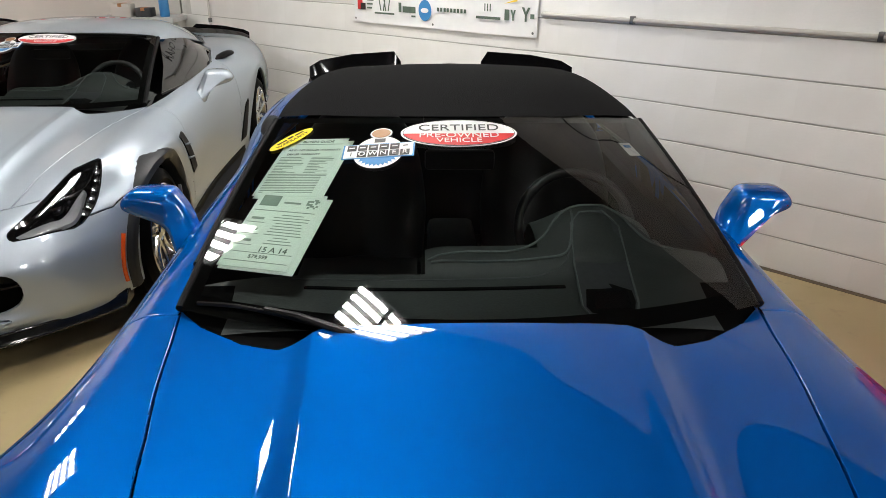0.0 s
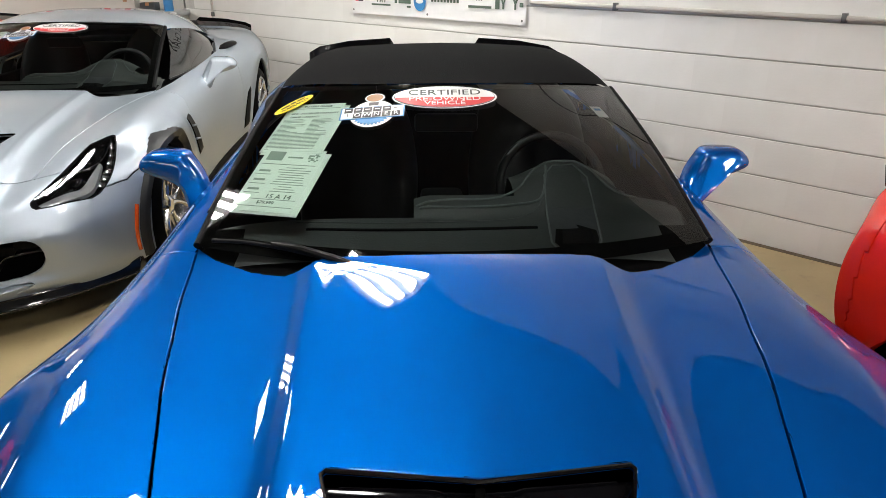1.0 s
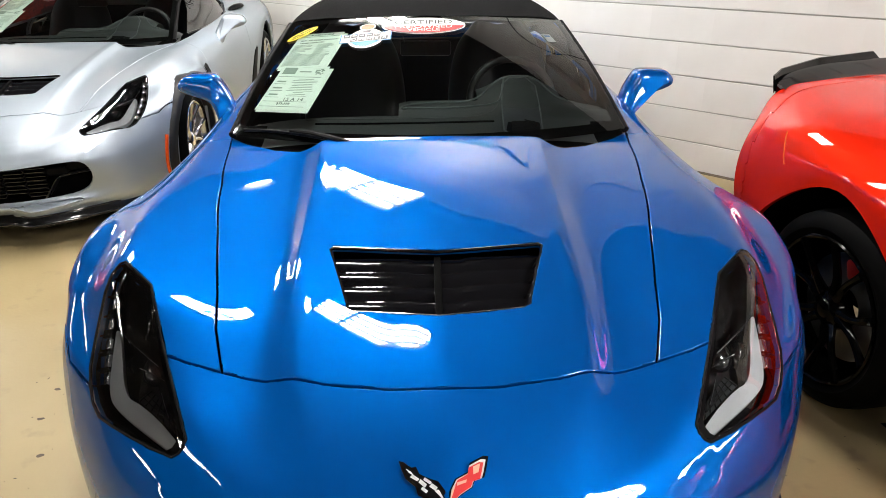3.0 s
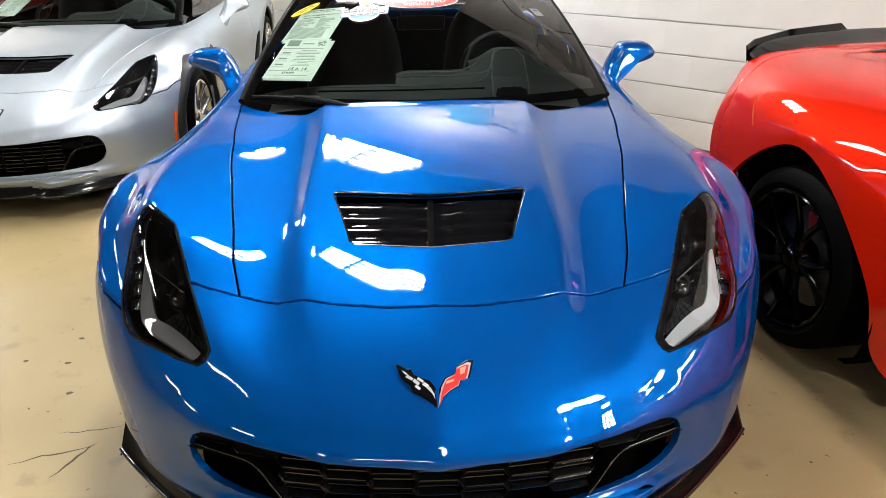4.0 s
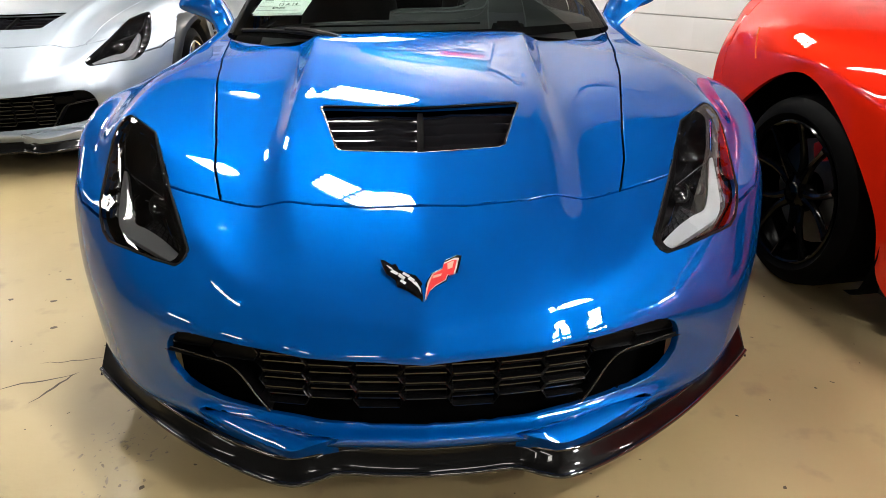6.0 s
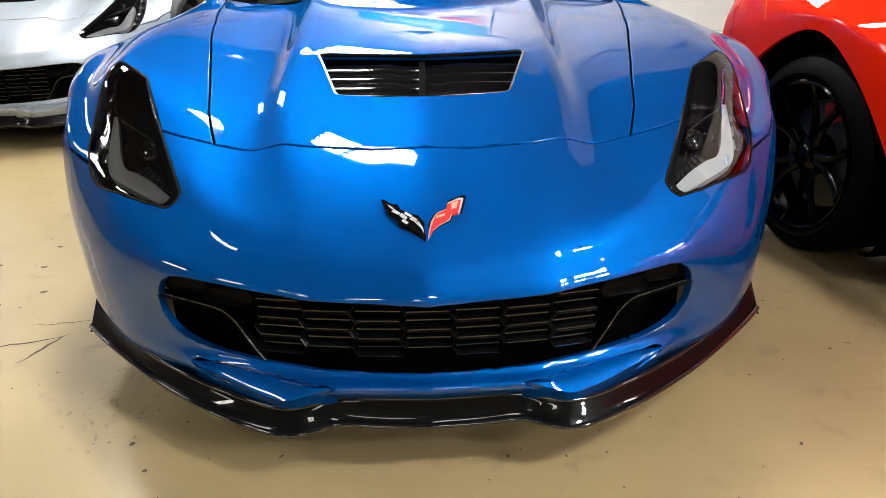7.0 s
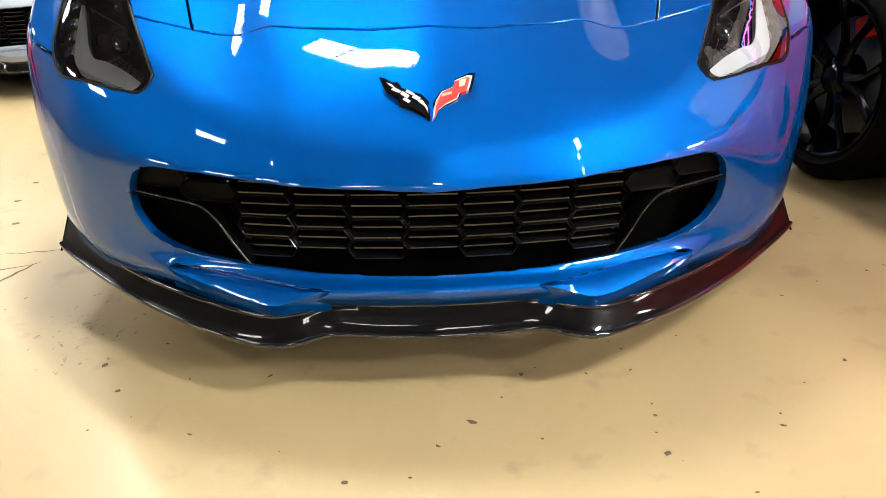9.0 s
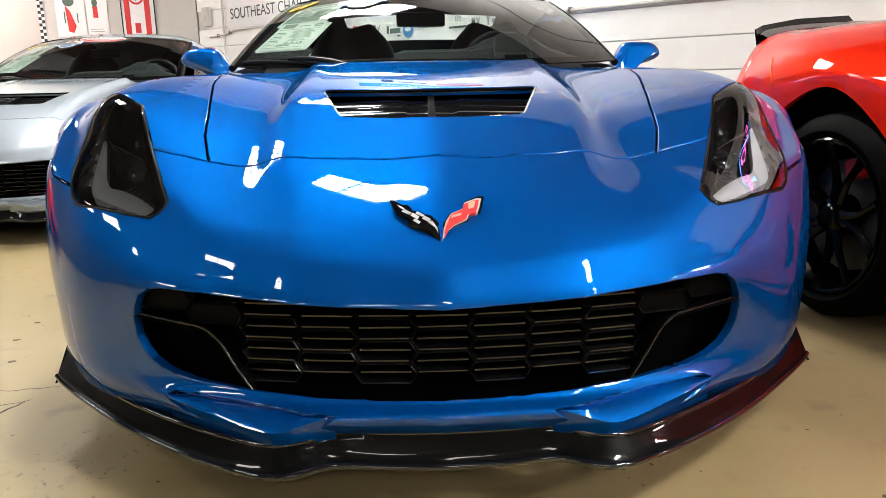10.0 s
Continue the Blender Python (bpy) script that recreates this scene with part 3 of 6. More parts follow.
def screen_frame(x, y):
    """A pose lying on the windscreen at about (x, y): x to the side, y up the glass, z outwards."""
    best = min(((abs(screen_point(u / 40, v / 40).x - x) + abs(screen_point(u / 40, v / 40).y - y)), u, v) for u in range(-40, 41) for v in range(0, 41))
    u, v = best[1] / 40, best[2] / 40
    p = screen_point(u, v)
    b = (screen_point(u, min(v + .02, 1.02)) - screen_point(u, v - .02)).normalized()
    a = (screen_point(u + .02, v) - screen_point(u - .02, v)).normalized()
    n = a.cross(b).normalized()
    a = b.cross(n)
    m = Matrix((a, b, n)).transposed().to_4x4()
    m.translation = p
    return m


def roof_lines(soft):
    """Half of the roof: centre, mid, rail and gutter lines from header to tail."""
    if soft:
        return [[(0, 2.085, 1.192), (0, 2.45, 1.236), (0, 2.85, 1.24), (0, 3.2, 1.19), (0, 3.5, 1.08), (0, 3.72, .99)],
                [(.28, 2.125, 1.184), (.28, 2.46, 1.228), (.275, 2.85, 1.232), (.27, 3.2, 1.182), (.27, 3.5, 1.075), (.28, 3.7, .99)],
                [(.50, 2.215, 1.168), (.50, 2.48, 1.203), (.505, 2.85, 1.205), (.49, 3.2, 1.16), (.47, 3.5, 1.06), (.46, 3.66, .99)],
                [(.592, 2.262, 1.148), (.60, 2.5, 1.155), (.605, 2.85, 1.14), (.60, 3.2, 1.08), (.58, 3.45, 1.02), (.56, 3.58, .985)],
                [(.60, 2.27, 1.13), (.63, 2.5, 1.115), (.645, 2.85, 1.08), (.65, 3.2, 1.0), (.63, 3.4, .96), (.61, 3.5, .95)]]
    return [[(0, 2.085, 1.192), (0, 2.45, 1.236), (0, 2.85, 1.235), (0, 3.3, 1.17), (0, 3.8, 1.05), (0, 4.2, .975)],
            [(.28, 2.125, 1.184), (.28, 2.46, 1.228), (.275, 2.85, 1.226), (.27, 3.3, 1.162), (.27, 3.8, 1.043), (.28, 4.2, .972)],
            [(.50, 2.215, 1.168), (.49, 2.48, 1.20), (.475, 2.85, 1.195), (.44, 3.3, 1.135), (.42, 3.8, 1.025), (.42, 4.18, .968)],
            [(.592, 2.262, 1.148), (.585, 2.5, 1.155), (.57, 2.85, 1.14), (.53, 3.3, 1.08), (.50, 3.75, .99), (.50, 4.1, .965)],
            [(.60, 2.27, 1.13), (.615, 2.5, 1.115), (.615, 2.85, 1.08), (.60, 3.3, 1.01), (.57, 3.6, .97), (.56, 3.9, .96)]]


def wheel(parent, x, y, radius, width, rim_mat, side, rim_r, well):
    """Tyre, rim with ten split spokes, disc and caliper; outer face looks to side (+1 or -1 along x)."""
    hub = new("wheel")
    hub.parent = parent
    hub.matrix_basis = pose(x, y, radius, 0, 0, 0 if side > 0 else 180)
    w = width
    bm = lathe(bmesh.new(), [(rim_r, -w * .98), (rim_r + .02, -w), (radius - .03, -w * .99), (radius - .008, -w * .93), (radius, -w * .8), (radius, -w * .2), (radius - .008, -w * .07), (radius - .03, -.004), (radius - .06, .004), (rim_r + .02, 0), (rim_r, -.012)], 64)
    part("tyre", bm, RUBBER, hub)
    bm = lathe(bmesh.new(), [(rim_r + .002, -.005), (rim_r - .004, -.001), (rim_r - .012, -.006), (rim_r - .02, -.03), (rim_r - .025, -w * .5), (rim_r - .03, -w * .95)], 64)
    part("rim_barrel", bm, rim_mat, hub)
    for k in range(5):
        for s in (-1, 1):
            a = 2 * math.pi * k / 5 + s * .19
            a2 = 2 * math.pi * k / 5 + s * .33
            bm = bmesh.new()
            p0 = (-.048, .055 * math.cos(a), .055 * math.sin(a))
            p1 = (-.036, .5 * rim_r * math.cos(a), .5 * rim_r * math.sin(a))
            p2 = (-.012, (rim_r - .008) * math.cos(a2), (rim_r - .008) * math.sin(a2))
            tube(bm, spline([p0, p1, p2], 5), [.019, .018, .016, .015, .014, .013, .0125, .012, .0125, .014, .017], 8)
            part("spoke", bm, rim_mat, hub)
    part("hub_cap", lathe(bmesh.new(), [(0.0, -.022), (.03, -.024), (.036, -.032), (.06, -.04), (.075, -.07)], 32), rim_mat, hub)
    part("brake_disc", lathe(bmesh.new(), [(.07, -.10), (.185, -.10), (.185, -.13), (.07, -.13)], 48), STEEL, hub)
    bm = bmesh.new()
    box(bm, (-.15, -.06, -.035), (-.07, .06, .035), pose(0, .06, .165, 20, 0, 0), .012)
    part("caliper", bm, CALIPER, hub)
    bm = bmesh.new()
    r0 = well
    grid_mesh(bm, np.array([[(x, r * math.cos(radians(a)), max(-radius + .12, r * math.sin(radians(a)))) for a in range(-40, 221, 8)] for r, x in ((r0 * .985, -.03), (r0, -.06), (r0, -.38), (.02, -.38))]))
    bmesh.ops.recalc_face_normals(bm, faces=bm.faces[:])
    part("wheel_well", bm, BLACK_MATT, hub)
    return hub


def mirror_housing(parent, side, paint_mat):
    """Door mirror: a wedge-shaped head that grows out of a broad leaning stalk."""
    turn = [(.838, .790), (.850, .835), (.872, .880), (.897, .925), (.912, .947), (.930, .955), (.985, .957), (1.038, .952), (1.062, .938), (1.080, .912), (1.076, .892), (1.052, .876),
            (.995, .858), (.955, .843), (.934, .826), (.915, .790), (.893, .748), (.865, .752)]
    line = spline(turn + turn[:1], 4)[:-1]
    n = len(line)
    along = np.roll(line, -1, 0) - np.roll(line, 1, 0)
    inward = np.stack([-along[:, 1], along[:, 0]], 1)
    inward /= np.linalg.norm(inward, axis=1, keepdims=True)
    if ((np.mean(line, 0) - line) * inward).sum() < 0:
        inward = -inward
    bm = bmesh.new()
    loops = []
    for y, inset in ((2.072, .030), (2.075, .022), (2.083, .011), (2.096, .003), (2.115, 0), (2.160, 0), (2.170, .004), (2.172, .010)):
        ring = []
        for (x, z), (u, v) in zip(line, inward):
            low = max(0, min(1, (.875 - z) / .10))
            ring.append(bm.verts.new((side * (x + u * inset * (1 - .35 * low)), y - .055 * low, z + v * inset * (1 - .35 * low))))
        loops.append(ring)
    for p, q in zip(loops, loops[1:]):
        for i in range(n):
            bm.faces.new((p[i], p[(i + 1) % n], q[(i + 1) % n], q[i]))
    bm.faces.new(loops[0])
    bm.faces.new(loops[-1])
    bmesh.ops.triangulate(bm, faces=[f for f in bm.faces if len(f.verts) > 4])
    bmesh.ops.recalc_face_normals(bm, faces=bm.faces[:])
    ob = part("mirror", bm, paint_mat, parent)
    bm = bmesh.new()
    box(bm, (.925, 2.170, .872), (1.055, 2.177, .943), None, .002)
    if side < 0:
        bmesh.ops.transform(bm, matrix=Matrix.Diagonal((-1, 1, 1, 1)), verts=bm.verts[:])
        bmesh.ops.reverse_faces(bm, faces=bm.faces[:])
    part("mirror_glass", bm, CHROME, ob)


def headlight(parent, key, side):
    """Lens over a dark housing with lamps, a light guide and marker cells."""
    lens = link_mesh("headlight", PANELS[key], LENS, parent, "clear swept headlight with dark housing")

    def deep(x, y, d):
        return (side * x, y + d * .45, skin_point(x, y) - d * .9)
    cx, cy = .69, .37
    inner = [(cx + (x - cx) * .90, cy + (y - cy) * .91) for x, y in LAMP_CUT]
    n = len(LAMP_CUT)
    bm = bmesh.new()
    rim = [bm.verts.new((side * x, y, skin_point(x, y) - .006)) for x, y in LAMP_CUT]
    flo = [bm.verts.new(deep(x, y, .085)) for x, y in inner]
    for i in range(n):
        bm.faces.new((rim[i], rim[(i + 1) % n], flo[(i + 1) % n], flo[i]))
    bm.faces.new(flo)
    bmesh.ops.recalc_face_normals(bm, faces=bm.faces[:])
    part("housing", bm, SMOKE, lens, "", False)
    bm = bmesh.new()
    border = [(cx + (x - cx) * .915 + (.006 if x < .62 else 0), cy + (y - cy) * .93) for x, y in LAMP_CUT]
    a = [bm.verts.new((side * x, y, skin_point(x, y) - .004)) for x, y in LAMP_CUT]
    c = [bm.verts.new(deep(x, y, .008)) for x, y in border]
    for i in range(n):
        if LAMP_CUT[i][0] < .69:
            bm.faces.new((a[i], a[(i + 1) % n], c[(i + 1) % n], c[i]))
    bmesh.ops.recalc_face_normals(bm, faces=bm.faces[:])
    part("lens_border", bm, BAR_BLACK, lens)
    part("lens_seal", tube(bmesh.new(), [(side * x, y, skin_point(x, y) - .002) for x, y in LAMP_CUT], .0032, 8, 1.0, True), BAR_BLACK, lens)
    # frosted boomerang: a tapered upright and a broad foot towards the nose
    far = spline([(.745, .428), (.743, .385), (.736, .328), (.722, .296), (.690, .263), (.625, .211), (.552, .158)], 5)
    near = spline([(.734, .424), (.716, .372), (.698, .318), (.680, .288), (.646, .263), (.590, .217), (.540, .168)], 5)
    bm = bmesh.new()
    rows = []
    for p, q in zip(far, near):
        m = (p + q) / 2
        rows.append([deep(p[0], p[1], .042), deep(p[0], p[1], .022), deep(m[0], m[1], .017), deep(q[0], q[1], .022), deep(q[0], q[1], .042)])
    grid_mesh(bm, np.array(rows))
    bmesh.ops.recalc_face_normals(bm, faces=bm.faces[:])
    part("light_guide", bm, LIGHT_GUIDE, lens, "pale frosted light guide")
    # thin bright bezel that parts the marker cells from the lamps
    arc = spline([(.757, .560), (.758, .515), (.751, .470), (.736, .432), (.706, .398), (.66, .36), (.62, .33)], 5)
    part("bezel_bar", tube(bmesh.new(), [deep(x, y, .020) for x, y in arc], [.0028] * 16 + [.0022] * (len(arc) - 16), 8), REFLECTOR, lens)
    bm = bmesh.new()
    grid_mesh(bm, np.array([[deep(x, y, d) for x, y in arc] for d in (.021, .075)]))
    part("bezel_wall", bm, BLACK_GLOSS, lens)
    for x, y, r, sx in ((.672, .455, .030, .8), (.64, .345, .030, 1.1), (.697, .365, .018, 1.0)):
        bm = bmesh.new()
        bmesh.ops.create_uvsphere(bm, u_segments=24, v_segments=14, radius=r, matrix=Matrix.Translation(deep(x, y, .062)) @ Matrix.Rotation(radians(35), 4, "X") @ Matrix.Diagonal((sx, 1.35, .7, 1)))
        part("projector_lens", bm, BLACK_GLOSS, lens)
    # thin chrome bars that draw the glints around the lamp pods
    for pts in ([(.694, .50), (.676, .475), (.664, .435), (.668, .40), (.654, .378)], [(.668, .338), (.638, .322), (.604, .302)], [(.604, .278), (.590, .25), (.576, .226)], [(.712, .405), (.70, .39), (.688, .378)], [(.735, .545), (.715, .53)]):
        part("glint_bar", tube(bmesh.new(), [deep(p[0], p[1], .030) for p in spline(pts, 4)] if len(pts) > 2 else [deep(p[0], p[1], .030) for p in pts], .0017, 6), CHROME, lens)
    # marker cells stacked along the outer edge, each in a dark frame
    for x, y, w in ((.770, .536, .011), (.774, .500, .013), (.774, .464, .015), (.773, .428, .017), (.768, .392, .017), (.760, .356, .016)):
        m = Matrix.Translation(deep(x, y, .030)) @ Matrix.Rotation(radians(42), 4, "X") @ Matrix.Rotation(radians(side * 28), 4, "Y")
        bm = bmesh.new()
        box(bm, (-w, -.0155, -.012), (w, .0155, .004), m, .003)
        cell = part("marker_cell", bm, REFLECTOR, lens)
        bm = bmesh.new()
        box(bm, (-w - .002, .0155, -.012), (w + .002, .0205, .010), m, .001)
        part("cell_frame", bm, BLACK_GLOSS, cell)
    # ribbed grey panel between the foot of the guide and the lamps
    lo = [np.array(p) for p in ((.660, .280), (.536, .178))]
    hi = [np.array(p) for p in ((.640, .298), (.566, .226))]
    bm = bmesh.new()
    grid_mesh(bm, np.array([[deep(*(lo[0] + (lo[1] - lo[0]) * f), .034) for f in np.linspace(0, 1, 7)], [deep(*(hi[0] + (hi[1] - hi[0]) * f), .05) for f in np.linspace(0, 1, 7)]]))
    bmesh.ops.recalc_face_normals(bm, faces=bm.faces[:])
    part("ribbed_panel", bm, GREY_TRIM, lens)
    for f in np.linspace(.04, .96, 8):
        p, q = lo[0] + (lo[1] - lo[0]) * f, hi[0] + (hi[1] - hi[0]) * f
        part("panel_rib", tube(bmesh.new(), [deep(*p, .032), deep(*q, .048)], .0016, 6), SMOKE, lens)
    for k in (.33, .66):
        part("panel_rib", tube(bmesh.new(), [deep(*((lo[0] + (lo[1] - lo[0]) * f) * (1 - k) + (hi[0] + (hi[1] - hi[0]) * f) * k), .031 + .016 * k) for f in (0, .5, 1)], .0013, 6), SMOKE, lens)
    return lens


def grille(parent):
    """Black honeycomb of long cells in the mouth, with two corner ducts."""
    back = new("grille")
    back.parent = parent
    back["label"] = "black honeycomb grille with corner ducts"

    def at(x, z, d=0.0):
        return (x, -.055 + .30 * x * x + d, z)
    bm = bmesh.new()
    rows = [[at(x / 20 * .58, z, .12) for x in range(-20, 21)] for z in (.13, .44)]
    grid_mesh(bm, rows)
    part("backing", bm, BLACK_MATT, back)
    pitch, hh, w, c0 = .104, .0212, .0585, .046
    ring = [(-w, 0), (-c0, hh), (c0, hh), (w, 0), (c0, -hh), (-c0, -hh)]

    def hexagon(f, g, d):
        return [bm.verts.new((x * f, d, z * g)) for x, z in ring]
    bm = bmesh.new()
    loops = [hexagon(1.0, 1.0, .012), hexagon(.985, .95, .003), hexagon(.955, .86, .0), hexagon(.942, .815, .002), hexagon(.93, .80, .036)]
    for p, q in zip(loops, loops[1:]):
        for i in range(6):
            j = (i + 1) % 6
            bm.faces.new((p[i], p[j], q[j], q[i]))
    bmesh.ops.recalc_face_normals(bm, faces=bm.faces[:])
    me = bpy.data.meshes.new("grille_cell")
    bm.to_mesh(me)
    bm.free()
    bm = bmesh.new()
    box(bm, (-.046, .010, -.0015), (.046, .036, .0015), None, .0)
    box(bm, (-.043, -.0015, -.0178), (.043, .022, -.0152), None, .0)
    slat = bpy.data.meshes.new("grille_slat")
    bm.to_mesh(slat)
    bm.free()
    bm = bmesh.new()
    bm.faces.new(hexagon(.945, .80, .008))
    plug = bpy.data.meshes.new("cell_plug")
    bm.to_mesh(plug)
    bm.free()
    for c in range(-5, 6):
        x = c * pitch
        for r in range(-1, 6):
            z = .256 + r * 2 * hh + (hh if c % 2 else 0)
            lo = .248 + .03 * max(0, (abs(x) - .33) / .2)
            if z - hh * .4 < lo or z + hh * .4 > .432:
                continue
            if abs(x) > .37 and z < .375:
                continue
            m = Matrix.Translation(at(x * (.985 if abs(c) == 5 else 1), z, .045)) @ Matrix.Rotation(math.atan(.60 * x), 4, "Z")
            link_mesh("grille_cell", me, GRILLE_BLACK, back, matrix=m)
            if abs(x) > .37:
                link_mesh("cell_plug", plug, CELL_SHUT, back, matrix=m)
            else:
                link_mesh("grille_slat", slat, GRILLE_BLACK, back, matrix=m)
    for s in (-1, 1):
        bm = bmesh.new()
        tube(bm, [at(s * x, z, d) for x, z, d in [tuple(q) for q in spline([(.578, .378, .04), (.50, .370, .035), (.43, .360, .03), (.405, .340, .028), (.375, .295, .024), (.345, .252, .02)], 6)]], .0014, 8, 1.6)
        part("duct_rim", bm, GRILLE_BLACK, back)
        bm = bmesh.new()
        grid_mesh(bm, np.array([[at(s * x, z, d) for x, z in ((.576, .374), (.50, .366), (.43, .356), (.402, .336), (.372, .292), (.342, .248))] for d in (.03, .11)]))
        part("duct_wall", bm, BLACK_SATIN, back)
    return back


def hood_vent(parent):
    """Black louvred extractor in the bonnet, split by a centre bar."""
    vent = new("hood_vent")
    vent.parent = parent
    vent["label"] = "black louvred extractor vent"

    def half(y):
        return .203 + (.262 - .203) * (y - .435) / (.661 - .435)

    def z(y):
        return .719 + (y - .42) * .245
    bm = bmesh.new()
    vs = [bm.verts.new((x, y, skin_point(0, y) - .05)) for x, y in VENT_CUT]
    bm.faces.new(vs)
    bmesh.ops.recalc_face_normals(bm, faces=bm.faces[:])
    part("tray", bm, BLACK_MATT, vent)
    for s in (-1, 1):
        for k in range(4):
            y0 = .433 + k * .052
            w = half(y0 + .03) - .006
            bm = bmesh.new()
            pts = []
            for f, dip in ((.03, .005), (.24, .005), (.31, .0), (.98, .0)):
                x = w * f
                yy = y0 + .028 * x / .26 - .004
                pts.append((x, yy, z(yy) - .021 - dip - .014 * x / w))
            lo = []
            for x, y, h in pts:
                def out(d):
                    return s * (x if x < w * .9 else half(y + d) + .006)
                lo.append([bm.verts.new((out(d), y + d, h + e)) for d, e in ((0, -.016), (.0046, -.0094), (.0103, -.0038), (.0167, .001), (.0236, .005), (.031, .008), (.0405, .010), (.0425, .006), (.004, -.020))])
            for i in range(len(lo) - 1):
                for q in range(9):
                    bm.faces.new((lo[i][q], lo[i][(q + 1) % 9], lo[i + 1][(q + 1) % 9], lo[i + 1][q]))
            bm.faces.new(lo[0])
            bm.faces.new(lo[-1])
            bmesh.ops.recalc_face_normals(bm, faces=bm.faces[:])
            part("louvre", bm, LOUVRE, vent)
            part("louvre_edge", tube(bmesh.new(), [(s * x, y + .041, h + .009) for x, y, h in pts], .0018, 8), EDGE_GLOSS, vent)
    bm = bmesh.new()
    box(bm, (-.0085, .405, -.04), (.0085, .632, -.006), Matrix.Translation((0, 0, .712)) @ Matrix.Translation((0, .42, 0)) @ Matrix.Rotation(math.atan(.24), 4, "X") @ Matrix.Translation((0, -.42, 0)), .003)
    part("centre_bar", bm, BLACK_MATT, vent)
    bm = bmesh.new()
    tube(bm, [(x, y, skin_point(min(abs(x), .2), y) - .006 + (0 if abs(x) < .2 else .0)) for x, y in VENT_CUT], .0045, 6, 1.0, True)
    part("vent_rim", bm, BLACK_GLOSS, vent)


def chin_scoop(parent, side, paint_mat):
    """Flat three-cornered ledge beside the chin: a rolled upper edge, a sloping face, a crease and an undercut."""
    upper = spline([(.193, .229), (.25, .232), (.32, .235), (.40, .237), (.46, .236), (.515, .227)], 5)
    crease = spline([(.193, -.070, .229), (.245, -.074, .216), (.29, -.076, .204), (.335, -.058, .203), (.42, -.012, .213), (.515, .045, .225)], 5)

    def skin_y(x, z):
        hit = SKIN.ray_cast(Vector((x, -1, z)), Vector((0, 1, 0)))[0]
        return hit.y if hit else .0
    n = len(crease)
    rows = []
    for dy, dz, blend in ((.0015, 0, 0), (.004, -.004, 0), (.009, -.009, 0), (0, 0, .5), (0, 0, .96), (0, 0, 1)):
        row = []
        for i in range(n):
            ease = math.sin(math.pi * i / (n - 1)) ** .5
            x, z = upper[i]
            valley = Vector((x, skin_y(x, z) + .0015 + dy * ease, z + dz * ease))
            row.append(valley.lerp(Vector(crease[i]), blend))
        rows.append(row)
    for dy, dz in ((.0015, -.004), (.006, -.016), (.016, -.045), (.03, -.07)):
        rows.append([Vector(p) + Vector((0, dy, dz)) for p in crease])
    bm = bmesh.new()
    grid_mesh(bm, np.array([[(side * p.x, p.y, p.z) for p in row] for row in rows]))
    bmesh.ops.recalc_face_normals(bm, faces=bm.faces[:])
    if sum(f.normal.y * f.calc_area() for f in bm.faces) > 0:
        bmesh.ops.reverse_faces(bm, faces=bm.faces[:])
    part("chin_scoop", bm, paint_mat, parent)


def splitter(parent):
    """Carbon lip under the nose with raised end plates."""
    top = [(0, -.060, .184), (.10, -.054, .183), (.195, -.048, .184), (.25, -.061, .175), (.305, -.062, .170), (.42, -.010, .171), (.60, .111, .174), (.75, .250, .180), (.83, .345, .189), (.866, .397, .198)]
    low = [(0, -.084, .134), (.10, -.078, .134), (.20, -.074, .138), (.25, -.093, .136), (.295, -.100, .134), (.42, -.045, .135), (.60, .081, .138), (.76, .226, .142), (.845, .311, .146), (.872, .342, .149)]
    t, l = spline(top, 5), spline(low, 5)
    back = l + np.stack([-.05 * np.ones(len(l)), .16 * np.ones(len(l)), -.026 * np.ones(len(l))], 1)
    back[:, 0] = np.maximum(back[:, 0], 0)
    tb = t + [0, .05, .004]
    brow = t + (l - t) * .22 + [0, .002, 0]
    mid = t + (l - t) * .6 + [0, .003, 0]
    hem = t + (l - t) * .86 + [0, .004, 0]
    lip = l + [0, .008, -.012]
    rows = np.array([tb, t + [0, .006, .004], t, brow, mid, hem, l, lip, back])
    rows = np.stack([mirror_grid(r[None])[0] for r in rows])
    bm = bmesh.new()
    grid_mesh(bm, rows)
    bmesh.ops.recalc_face_normals(bm, faces=bm.faces[:])
    ob = part("splitter", bm, CARBON, parent, "glossy carbon fibre front splitter")
    for line, r in ((t + [0, .002, .002], .005), (l, .006)):
        m = mirror_grid(line[None])[0]
        part("rolled_edge", tube(bmesh.new(), [tuple(p) for p in m], r, 10), EDGE_GLOSS, ob)
    for s in (-1, 1):
        bm = bmesh.new()
        prism(bm, [(.33, .136), (.44, .142), (.475, .193), (.405, .200)], .005, Matrix(((0, 0, s, s * .868), (1, 0, 0, 0), (0, 1, 0, 0), (0, 0, 0, 1))))
        part("end_plate", bm, CARBON, ob)
    return ob


